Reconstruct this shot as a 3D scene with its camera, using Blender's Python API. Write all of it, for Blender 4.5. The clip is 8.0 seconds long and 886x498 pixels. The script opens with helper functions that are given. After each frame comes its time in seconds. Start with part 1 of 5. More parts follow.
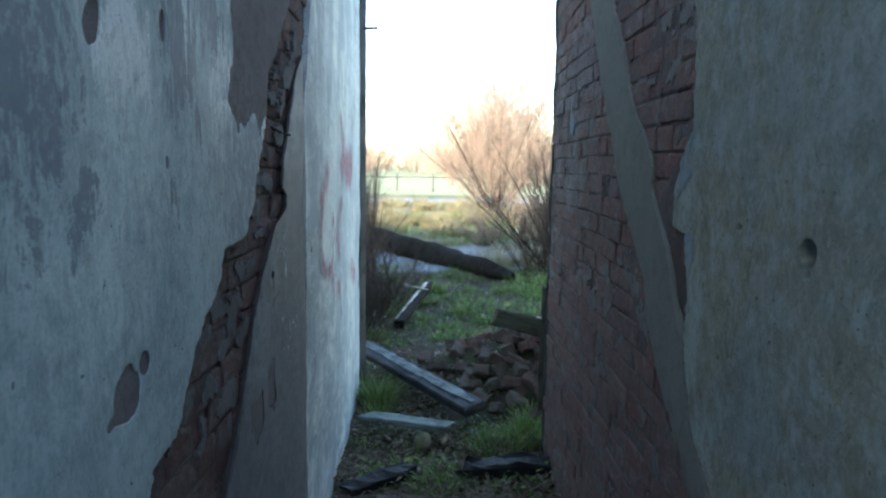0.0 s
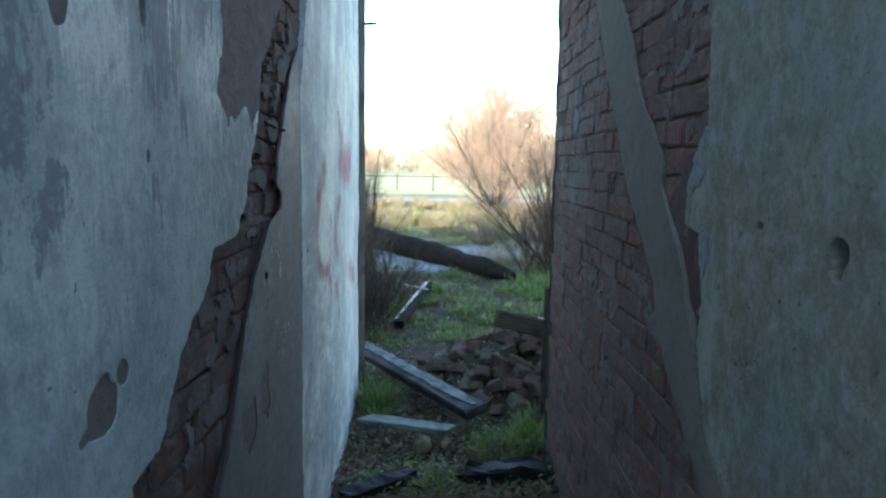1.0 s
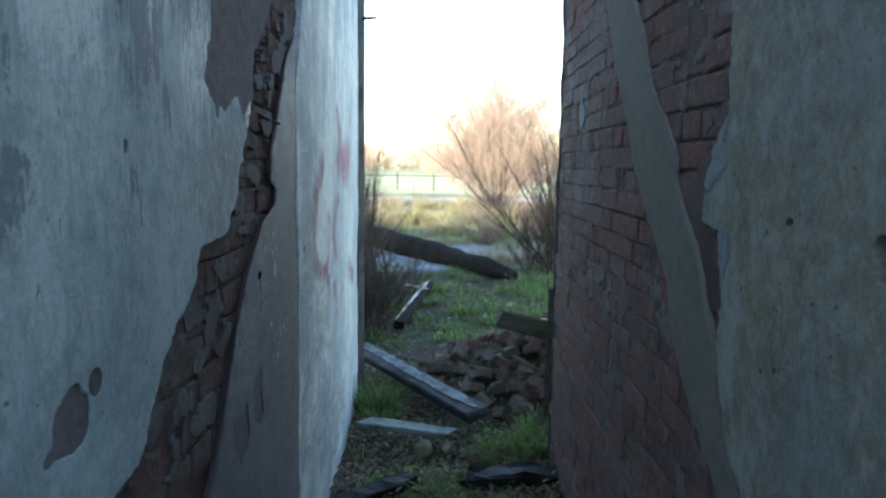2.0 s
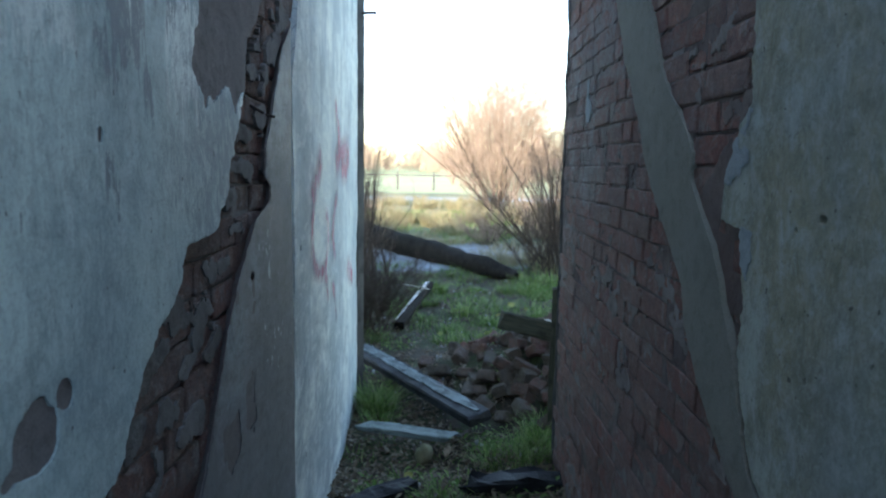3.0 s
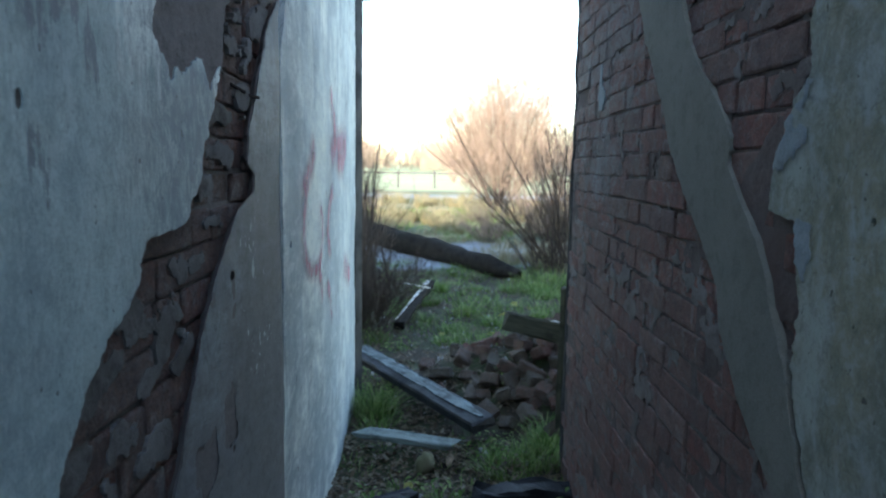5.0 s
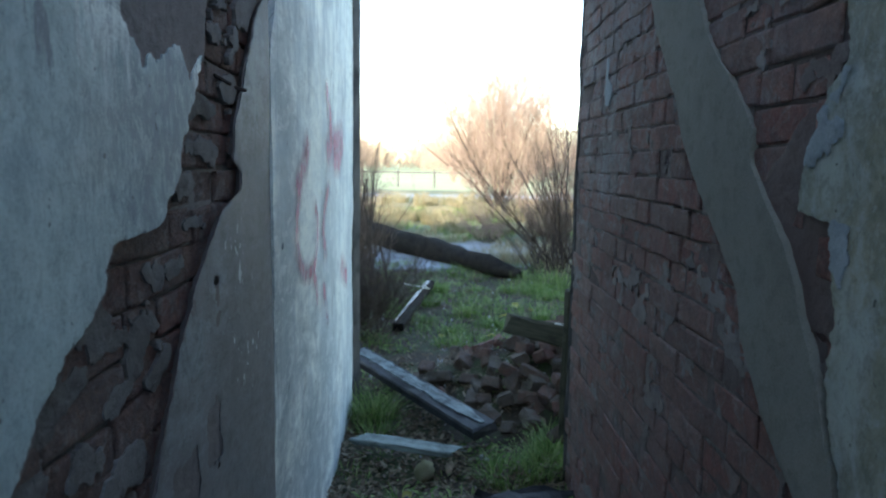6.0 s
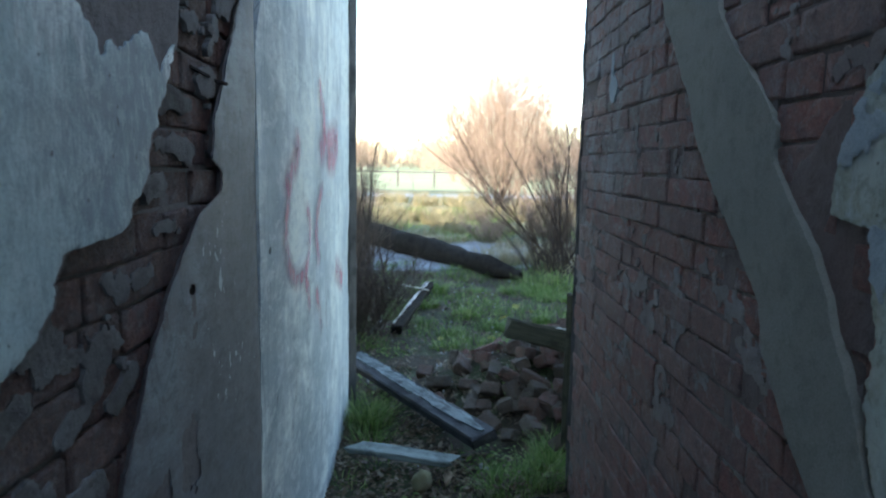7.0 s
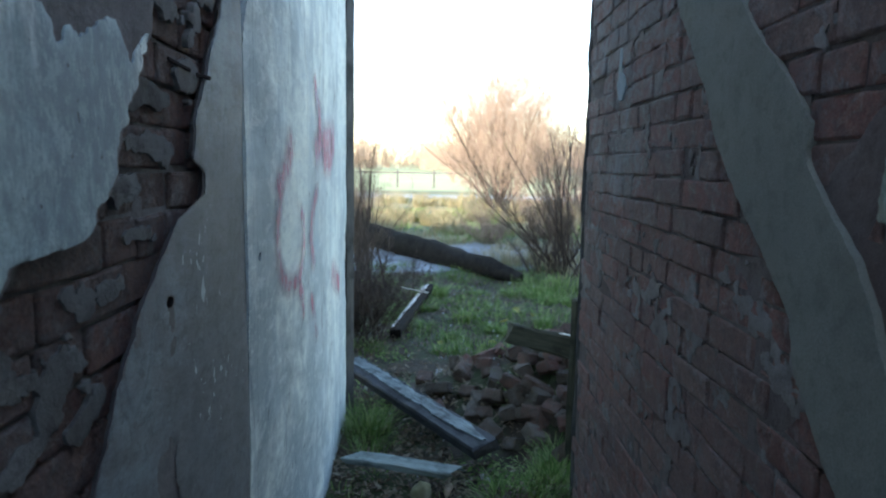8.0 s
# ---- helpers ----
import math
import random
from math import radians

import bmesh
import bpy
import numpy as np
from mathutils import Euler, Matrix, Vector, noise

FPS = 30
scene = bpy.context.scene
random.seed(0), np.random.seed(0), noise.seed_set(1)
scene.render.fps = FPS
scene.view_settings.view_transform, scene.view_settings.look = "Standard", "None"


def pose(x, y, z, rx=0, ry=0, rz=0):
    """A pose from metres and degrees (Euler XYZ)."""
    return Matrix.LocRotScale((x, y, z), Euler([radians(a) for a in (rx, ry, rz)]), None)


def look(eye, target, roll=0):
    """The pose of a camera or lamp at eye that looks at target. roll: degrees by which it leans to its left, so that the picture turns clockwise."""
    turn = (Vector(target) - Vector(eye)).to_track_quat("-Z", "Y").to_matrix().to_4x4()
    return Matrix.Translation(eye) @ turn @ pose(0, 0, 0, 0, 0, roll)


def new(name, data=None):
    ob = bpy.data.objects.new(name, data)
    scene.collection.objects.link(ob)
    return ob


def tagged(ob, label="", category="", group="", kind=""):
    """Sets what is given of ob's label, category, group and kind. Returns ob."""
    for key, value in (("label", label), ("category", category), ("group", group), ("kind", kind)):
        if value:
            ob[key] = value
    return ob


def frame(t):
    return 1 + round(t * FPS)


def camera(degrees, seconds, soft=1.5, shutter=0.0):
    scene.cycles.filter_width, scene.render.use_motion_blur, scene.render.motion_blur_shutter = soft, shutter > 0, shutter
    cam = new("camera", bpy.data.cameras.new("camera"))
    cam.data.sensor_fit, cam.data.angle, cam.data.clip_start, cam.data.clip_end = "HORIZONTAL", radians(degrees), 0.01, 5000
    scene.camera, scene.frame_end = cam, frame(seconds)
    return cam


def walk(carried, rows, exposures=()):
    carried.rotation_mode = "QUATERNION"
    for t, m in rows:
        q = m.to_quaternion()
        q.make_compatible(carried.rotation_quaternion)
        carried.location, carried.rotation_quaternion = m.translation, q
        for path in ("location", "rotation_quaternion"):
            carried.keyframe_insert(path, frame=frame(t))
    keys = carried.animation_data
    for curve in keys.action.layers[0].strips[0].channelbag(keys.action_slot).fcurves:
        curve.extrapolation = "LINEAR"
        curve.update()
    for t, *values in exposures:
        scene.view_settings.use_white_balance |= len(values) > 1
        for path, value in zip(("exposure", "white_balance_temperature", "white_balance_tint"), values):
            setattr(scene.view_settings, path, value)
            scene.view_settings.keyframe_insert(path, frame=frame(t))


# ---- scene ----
cam = camera(67.2, 8.0, soft=2.0)
PATH = [
    (0, (-0.009, 0.168, 1.65), (-0.003, 2.153, 1.406), 0.9),
    (0.5, (-0.01, 0.207, 1.646), (-0.004, 2.192, 1.402), 0.8),
    (1, (-0.011, 0.252, 1.641), (-0.005, 2.237, 1.395), 0.9),
    (1.5, (-0.013, 0.3, 1.634), (-0.008, 2.285, 1.387), 0.9),
    (3, (-0.023, 0.44, 1.614), (-0.018, 2.425, 1.366), 1.0),
    (3.5, (-0.025, 0.485, 1.607), (-0.021, 2.469, 1.359), 1.0),
    (4, (-0.028, 0.533, 1.599), (-0.025, 2.518, 1.35), 1.0),
    (4.5, (-0.03, 0.585, 1.59), (-0.027, 2.569, 1.339), 1.0),
    (6, (-0.029, 0.749, 1.578), (-0.026, 2.733, 1.323), 1.0),
    (6.5, (-0.023, 0.807, 1.577), (-0.02, 2.791, 1.322), 1.0),
    (7, (-0.02, 0.866, 1.577), (-0.017, 2.85, 1.321), 1.0),
    (7.5, (-0.021, 0.925, 1.576), (-0.017, 2.909, 1.321), 0.9),
    (8, (-0.022, 0.981, 1.577), (-0.018, 2.965, 1.323), 1.0),
]
walk(cam, [(t, look(eye, target, roll)) for t, eye, target, roll in PATH])

# ---- light ----
SUN_EL, SUN_AZ = 17.0, 35.0          # degrees; the sun stands behind the ruin
world = bpy.data.worlds.new("sky")
scene.world = world
world.use_nodes = True
wn = world.node_tree
sky = wn.nodes.new("ShaderNodeTexSky")
sky.sky_type, sky.sun_disc = "NISHITA", False
sky.sun_elevation, sky.sun_rotation = radians(SUN_EL), radians(180 + SUN_AZ)
sky.air_density, sky.dust_density = 1.0, 0.6
wn.links.new(sky.outputs[0], wn.nodes["Background"].inputs[0])
wn.nodes["Background"].inputs[1].default_value = 0.15
sun = new("sun", bpy.data.lights.new("sun", "SUN"))
sun.data.energy, sun.data.angle, sun.data.color = 3.4, radians(0.6), (1.0, 0.89, 0.74)
se, sa = radians(SUN_EL), radians(SUN_AZ)
sun.matrix_world = look((0, 0, 0), (math.sin(sa) * math.cos(se), math.cos(sa) * math.cos(se), -math.sin(se)))
scene.view_settings.exposure = 2.42
cam.data.dof.use_dof, cam.data.dof.focus_distance, cam.data.dof.aperture_fstop = True, 1.7, 5.0


# ---- materials ----
class Nodes:
    """A small wrapper to write node materials."""

    def __init__(self, name):
        self.mat = bpy.data.materials.new(name)
        self.mat.use_nodes = True
        self.tree = self.mat.node_tree
        self.bsdf = self.tree.nodes["Principled BSDF"]
        self.out = self.tree.nodes["Material Output"]

    def add(self, kind, **inputs):
        n = self.tree.nodes.new(kind)
        for key, value in inputs.items():
            self.put(n, key.replace("_", " "), value)
        return n

    def put(self, n, key, value):
        if hasattr(value, "is_output"):
            self.tree.links.new(value, n.inputs[key])
        else:
            n.inputs[key].default_value = value

    def coords(self, scale=(1, 1, 1), random_shift=False):
        vec = self.add("ShaderNodeTexCoord").outputs["Object"]
        m = self.add("ShaderNodeMapping", Vector=vec, Scale=scale)
        if random_shift:
            r = self.add("ShaderNodeObjectInfo").outputs["Random"]
            k = self.add("ShaderNodeMath", Value=r)
            k.operation = "MULTIPLY"
            k.inputs[1].default_value = 91.0
            self.tree.links.new(k.outputs[0], m.inputs["Location"])
        return m.outputs[0]

    def place(self, scale=(1, 1, 1)):
        """The place in the world, for stains that run on from piece to piece."""
        return self.add("ShaderNodeMapping", Vector=self.add("ShaderNodeNewGeometry").outputs["Position"], Scale=scale).outputs[0]

    def noise(self, vec, scale, detail=5.0, rough=0.6, distort=0.0):
        n = self.add("ShaderNodeTexNoise", Vector=vec, Scale=scale, Detail=detail, Roughness=rough, Distortion=distort)
        return n.outputs["Fac"]

    def ramp(self, fac, *stops):
        n = self.add("ShaderNodeValToRGB", Fac=fac)
        els = n.color_ramp.elements
        while len(els) < len(stops):
            els.new(0.5)
        for e, (p, c) in zip(els, stops):
            e.position = p
            e.color = (*c, 1) if isinstance(c, tuple) else (c, c, c, 1)
        return n.outputs["Color"]

    def mix(self, fac, a, b, mode="MIX"):
        n = self.add("ShaderNodeMix")
        n.data_type, n.blend_type = "RGBA", mode
        self.put(n, 0, fac)
        for k, v in ((6, a), (7, b)):
            self.put(n, k, (*v, 1) if isinstance(v, tuple) else v)
        return n.outputs[2]

    def math(self, op, a, b=0.0):
        n = self.add("ShaderNodeMath")
        n.operation = op
        self.put(n, 0, a)
        self.put(n, 1, b)
        return n.outputs[0]

    def spot(self, cy, cz, ry, rz):
        """1 at (cy, cz) on a wall, falling to 0 on an oval of half-axes ry, rz and below 0 outside it."""
        v = self.add("ShaderNodeNewGeometry").outputs["Position"]
        m = self.add("ShaderNodeMapping", Vector=v, Scale=(0, 1 / ry, 1 / rz), Location=(0, -cy / ry, -cz / rz))
        d = self.add("ShaderNodeVectorMath", Vector=m.outputs[0])
        d.operation = "LENGTH"
        return self.math("SUBTRACT", 1.0, d.outputs["Value"])

    def most(self, *values):
        out = values[0]
        for v in values[1:]:
            out = self.math("MAXIMUM", out, v)
        return out

    def scuffs(self, col, vec, scale, pale, dark, amount):
        """Small sharp-edged scuffs and chips, paler and darker than the coat round them."""
        f = self.noise(vec, scale, 8, 0.8)
        col = self.mix(self.ramp(f, (0.545, 0.0), (0.58, amount)), col, pale)
        return self.mix(self.ramp(f, (0.42, amount), (0.455, 0.0)), col, dark)

    def done(self, colour, rough=0.9, heights=(), spec=0.3):
        self.put(self.bsdf, "Base Color", colour if hasattr(colour, "is_output") else (*colour, 1))
        self.put(self.bsdf, "Roughness", rough)
        self.put(self.bsdf, "Specular IOR Level", spec)
        last = None
        for h, strength, distance in heights:
            b = self.add("ShaderNodeBump", Strength=strength, Distance=distance, Height=h)
            if last:
                self.tree.links.new(last, b.inputs["Normal"])
            last = b.outputs[0]
        if last:
            self.tree.links.new(last, self.bsdf.inputs["Normal"])
        return self.mat


def slate_material():
    """Dull slate-grey paint, cloudy and scuffed, worn pale beside the scar, with a few white splashes."""
    n = Nodes("slate_paint")
    flat, drag = n.coords(), n.coords((1, 0.38, 1))
    big, mid, small, sand = n.noise(flat, 2.6, 5, 0.65, 0.4), n.noise(drag, 11, 8, 0.76), n.noise(drag, 42, 6, 0.78), n.noise(flat, 190, 3, 0.7)
    col = n.mix(n.ramp(big, (0.36, 0.0), (0.64, 1.0)), (0.165, 0.168, 0.177), (0.21, 0.212, 0.217))
    col = n.mix(n.ramp(mid, (0.50, 0.0), (0.68, 0.55)), col, (0.215, 0.233, 0.247))
    col = n.mix(n.ramp(mid, (0.32, 0.6), (0.46, 0.0)), col, (0.1, 0.096, 0.097))
    pale = n.math("ADD", n.math("MULTIPLY", n.most(n.spot(2.50, 1.80, 0.26, 0.36), n.spot(2.05, 1.16, 0.20, 0.26), n.spot(2.22, 1.35, 0.10, 0.22)), 0.75),
                  n.math("MULTIPLY", n.math("SUBTRACT", n.noise(n.coords((1, 0.45, 0.8)), 24, 9, 0.84), 0.5), 3.4))
    col = n.mix(n.ramp(pale, (0.28, 0.0), (0.75, 0.7)), col, (0.29, 0.342, 0.364))
    col = n.mix(n.ramp(small, (0.56, 0.0), (0.70, 0.4)), col, (0.25, 0.277, 0.301))
    col = n.scuffs(col, n.coords((1, 0.5, 0.8)), 34, (0.235, 0.257, 0.272), (0.095, 0.094, 0.097), 0.4)
    splash = n.math("ADD", n.math("MULTIPLY", n.most(n.spot(2.47, 1.09, 0.12, 0.10), n.spot(2.36, 1.30, 0.09, 0.14), n.spot(2.28, 1.22, 0.05, 0.05)), 0.09), n.noise(n.coords((1, 0.7, 0.35)), 48, 3, 0.6, 0.4))
    splash = n.ramp(splash, (0.655, 0.0), (0.67, 0.85))
    col = n.mix(splash, col, (0.52, 0.594, 0.611))
    line = n.math("ABSOLUTE", n.math("SUBTRACT", n.noise(n.coords((1, 1, 0.3)), 4.5, 3, 0.5, 0.5), 0.5))
    col = n.mix(n.ramp(line, (0.001, 0.3), (0.004, 0.0)), col, (0.06, 0.0594, 0.063))
    col = n.mix(n.ramp(sand, (0.3, 0.25), (0.55, 0.0)), col, (0.07, 0.0693, 0.0727))
    return n.done(col, n.ramp(mid, (0.3, 0.55), (0.7, 0.8)), ((mid, 0.5, 0.006), (small, 0.4, 0.003), (sand, 0.35, 0.001)), 0.35)


def white_material(name="white_limewash"):
    """White limewash in soft upright bands of grey-blue, cloudy, with hairline cracks and scuffs; shade painted beside
    the slate edge.
    """
    n = Nodes(name)
    flat = n.coords()
    bands, runs = n.noise(n.coords((1, 0.9, 0.25)), 4.2, 6, 0.68), n.noise(n.coords((1, 0.45, 0.4)), 12, 7, 0.74)
    cloud, mid, small, sand = n.noise(n.coords((1, 0.4, 0.8)), 3.6, 7, 0.72), n.noise(n.coords((1, 0.28, 0.9)), 13, 8, 0.78), n.noise(n.coords((1, 0.3, 1)), 55, 5, 0.75), n.noise(flat, 200, 3, 0.7)
    col = n.mix(n.ramp(cloud, (0.38, 0.0), (0.62, 1.0)), (0.76, 0.80, 0.74), (0.68, 0.75, 0.73))
    col = n.mix(n.ramp(bands, (0.46, 0.0), (0.58, 0.85)), col, (0.36, 0.435, 0.475))
    col = n.mix(n.ramp(runs, (0.54, 0.0), (0.66, 0.5)), col, (0.33, 0.395, 0.42))
    col = n.mix(n.ramp(mid, (0.48, 0.0), (0.62, 0.55)), col, (0.40, 0.455, 0.475))
    # Painted shade beside the slate edge; the foot of the wall is darker too.
    dusky = n.math("ADD", n.math("MULTIPLY", n.most(n.spot(3.4, 0.45, 1.0, 0.75), n.spot(2.85, 1.30, 0.30, 1.2)), 0.5), n.math("MULTIPLY", n.math("SUBTRACT", n.noise(n.coords((1, 0.35, 0.7)), 7, 8, 0.78), 0.5), 2.6))
    col = n.mix(n.ramp(dusky, (0.0, 0.0), (0.42, 0.85)), col, (0.28, 0.335, 0.365))
    col = n.mix(n.ramp(small, (0.32, 0.4), (0.44, 0.0)), col, (0.33, 0.37, 0.39))
    line = n.math("ABSOLUTE", n.math("SUBTRACT", n.noise(n.coords((1, 1, 0.10)), 2.1, 4, 0.55, 0.7), 0.5))
    col = n.mix(n.ramp(line, (0.0016, 0.65), (0.0045, 0.0)), col, (0.14, 0.16, 0.18))
    col = n.scuffs(col, n.coords((1, 0.35, 0.8)), 20, (0.74, 0.79, 0.76), (0.42, 0.48, 0.50), 0.4)
    chips = n.ramp(n.noise(n.coords((1, 1, 0.5)), 26, 2, 0.5), (0.72, 0.0), (0.735, 0.8))
    col = n.mix(chips, col, (0.16, 0.17, 0.18))
    col = n.mix(n.ramp(sand, (0.3, 0.2), (0.52, 0.0)), col, (0.25, 0.28, 0.3))
    return n.done(col, n.ramp(cloud, (0.3, 0.6), (0.7, 0.85)), ((cloud, 0.4, 0.02), (mid, 0.4, 0.006), (chips, -0.5, 0.003), (small, 0.3, 0.002), (sand, 0.25, 0.001)), 0.3)


def render_material(name, a, b, c, lump=0.5):
    """Bare lime render or mortar, sandy and blotched."""
    n = Nodes(name)
    flat = n.coords()
    big, mid, sand = n.noise(flat, 4, 5, 0.6), n.noise(flat, 22, 6, 0.7), n.noise(flat, 260, 3, 0.7)
    col = n.mix(n.ramp(big, (0.35, 0.0), (0.65, 1.0)), a, b)
    col = n.mix(n.ramp(mid, (0.5, 0.0), (0.72, 0.8)), col, c)
    col = n.mix(n.ramp(sand, (0.35, 0.35), (0.6, 0.0)), col, tuple(x * 0.45 for x in a))
    return n.done(col, 0.93, ((mid, lump, 0.01), (sand, 0.5, 0.002)), 0.2)


def brick_material(name, reds, grime, lime=0.35, soot=0.4, sky_greyed=()):
    """Old fired brick, each one of its own shade, with soot and lime smears."""
    n = Nodes(name)
    flat = n.coords((1, 1, 1), True)
    shade = n.add("ShaderNodeObjectInfo").outputs["Random"]
    island = n.add("ShaderNodeNewGeometry").outputs["Random Per Island"]
    both = n.math("FRACT", n.math("ADD", shade, island))
    col = n.ramp(both, (0.0, reds[0]), (0.4, reds[1]), (0.75, reds[2]), (1.0, reds[3]))
    mid, sand = n.noise(flat, 26, 6, 0.7, 0.4), n.noise(flat, 210, 3, 0.7)
    col = n.mix(n.ramp(mid, (0.42, 0.0), (0.68, 0.85)), col, grime)
    col = n.mix(n.ramp(n.noise(flat, 70, 6, 0.8, 0.4), (0.50, 0.0), (0.66, 0.2 + 0.7 * lime)), col, tuple(1.3 * c for c in reds[3]))
    smear = n.ramp(n.noise(flat, 13, 7, 0.75, 0.8), (0.52, 0.0), (0.66, lime))
    col = n.mix(smear, col, (0.36, 0.36, 0.36))
    col = n.mix(n.ramp(sand, (0.32, 0.4), (0.55, 0.0)), col, (0.03, 0.022, 0.022))
    dust = n.noise(n.place((1, 0.7, 1.2)), 11, 8, 0.8, 0.8)
    col = n.mix(n.ramp(dust, (0.50, 0.0), (0.66, 0.35 + 0.4 * lime)), col, (0.185, 0.175, 0.178))
    # Ovals paint bluish skylight into the colour of the upper bricks.
    for oval in sky_greyed:
        pale = n.math("ADD", n.math("MULTIPLY", n.spot(*oval), 0.5), n.math("MULTIPLY", n.math("SUBTRACT", n.noise(n.place((1, 0.6, 1)), 17, 8, 0.8, 0.6), 0.5), 2.6))
        col = n.mix(n.ramp(pale, (0.10, 0.0), (0.50, 0.7)), col, (0.25, 0.27, 0.275))
    cloud = n.noise(n.place(), 2.4, 5, 0.65)
    return n.done(n.mix(n.ramp(cloud, (0.42, 0.0), (0.66, soot)), col, grime), 0.88, ((n.noise(flat, 42, 8, 0.82, 0.7), 1.0, 0.010), (mid, 1.0, 0.016), (sand, 0.6, 0.002)), 0.25)


def wood_material(name, pale, dark, wet=0.45, scale=1.0, gloss=0.45):
    """Weathered timber with the grain along the piece's x."""
    n = Nodes(name)
    grain = n.noise(n.coords((2 * scale, 40 * scale, 40 * scale), True), 2.2, 7, 0.7, 0.6)
    blot = n.noise(n.coords((1, 1, 1), True), 7, 5, 0.65)
    col = n.mix(n.ramp(grain, (0.36, 0.0), (0.64, 1.0)), pale, dark)
    col = n.mix(n.ramp(blot, (0.5, 0.0), (0.68, 0.8)), col, tuple(c * 0.4 for c in dark))
    return n.done(col, n.ramp(blot, (0.3, wet), (0.7, 0.85)), ((grain, 0.6, 0.004), (blot, 0.3, 0.008)), gloss)


def leaf_material(name, a, b, c, through_light=0.3):
    """Blades and leaves, each of its own shade, that let some light through."""
    n = Nodes(name)
    r = n.add("ShaderNodeNewGeometry").outputs["Random Per Island"]
    col = n.ramp(r, (0.0, a), (0.55, b), (1.0, c))
    n.done(col, 0.55, (), 0.4)
    t = n.add("ShaderNodeBsdfTranslucent", Color=col)
    m = n.add("ShaderNodeMixShader", Fac=through_light)
    n.tree.links.new(n.bsdf.outputs[0], m.inputs[1])
    n.tree.links.new(t.outputs[0], m.inputs[2])
    n.tree.links.new(m.outputs[0], n.out.inputs[0])
    return n.mat


def bark_material(name, a, b, c):
    n = Nodes(name)
    r = n.add("ShaderNodeNewGeometry").outputs["Random Per Island"]
    col = n.ramp(r, (0.0, a), (0.6, b), (1.0, c))
    col = n.mix(n.ramp(n.noise(n.coords(), 30, 4), (0.4, 0.0), (0.7, 0.6)), col, tuple(x * 0.5 for x in a))
    return n.done(col, 0.9)


def blue_material():
    """Pale blue limewash: brushed whiter above, worn to a dark undercoat in ragged patches, scratched and specked."""
    n = Nodes("blue_limewash")
    flat, drag = n.coords(), n.coords((1, 0.6, 0.55))
    big, mid, small, fine = n.noise(flat, 2.2, 5, 0.65, 0.5), n.noise(drag, 9, 7, 0.72, 0.6), n.noise(drag, 36, 6, 0.76, 0.4), n.noise(flat, 170, 4, 0.7)
    rag = n.math("ADD", n.math("MULTIPLY", n.math("SUBTRACT", n.noise(n.coords((1, 0.7, 0.6)), 15, 9, 0.82, 0.8), 0.5), 3.0),
                 n.math("MULTIPLY", n.math("SUBTRACT", n.noise(n.coords((1, 1, 0.16)), 40, 7, 0.75), 0.5), 2.0))
    brush = n.math("MULTIPLY", n.math("SUBTRACT", n.noise(n.coords((1, 1, 0.11)), 36, 7, 0.75, 0.3), 0.5), 3.6)
    col = n.mix(n.ramp(big, (0.36, 0.0), (0.64, 1.0)), (0.463, 0.582, 0.581), (0.384, 0.482, 0.484))
    col = n.mix(n.ramp(mid, (0.46, 0.0), (0.62, 0.7)), col, (0.282, 0.353, 0.376))
    col = n.mix(n.ramp(small, (0.55, 0.0), (0.70, 0.35)), col, (0.588, 0.683, 0.677))
    col = n.mix(n.ramp(small, (0.34, 0.7), (0.48, 0.0)), col, (0.26, 0.314, 0.333))
    light = n.math("ADD", n.math("MULTIPLY", n.most(n.spot(1.27, 1.74, 0.20, 0.26), n.spot(1.73, 1.80, 0.13, 0.22), n.spot(1.55, 1.92, 0.10, 0.10), n.spot(1.18, 1.50, 0.22, 0.20)), 0.6), n.math("MULTIPLY", rag, 0.8))
    col = n.mix(n.ramp(light, (0.0, 0.0), (0.55, 0.85)), col, (0.644, 0.762, 0.736))
    white = n.math("ADD", n.math("MULTIPLY", n.most(n.spot(1.76, 1.82, 0.10, 0.20), n.spot(1.53, 1.90, 0.07, 0.16), n.spot(1.27, 1.86, 0.13, 0.14), n.spot(2.125, 1.745, 0.045, 0.06)), 0.95), n.math("ADD", n.math("MULTIPLY", rag, 0.6), n.math("MULTIPLY", brush, 0.7)))
    col = n.mix(n.ramp(white, (0.12, 0.0), (0.34, 0.95)), col, (0.791, 0.85, 0.822))
    dull = n.math("ADD", n.math("MULTIPLY", n.spot(1.93, 1.64, 0.36, 0.28), 0.9), n.math("MULTIPLY", rag, 0.9))
    col = n.mix(n.ramp(dull, (0.10, 0.0), (0.60, 0.85)), col, (0.22, 0.269, 0.301))
    gone = n.most(n.spot(0.96, 1.80, 0.19, 0.26), n.math("MULTIPLY", n.spot(1.11, 1.58, 0.05, 0.07), 0.6), n.math("MULTIPLY", n.spot(1.04, 1.66, 0.08, 0.08), 0.7), n.math("MULTIPLY", n.spot(1.26, 2.06, 0.5, 0.13), 0.8))
    worn = n.ramp(n.math("ADD", n.math("MULTIPLY", n.math("MAXIMUM", gone, -0.5), 0.85), n.math("MULTIPLY", rag, 1.15)), (0.16, 0.0), (0.30, 0.85))
    col = n.mix(worn, col, (0.186, 0.218, 0.258))
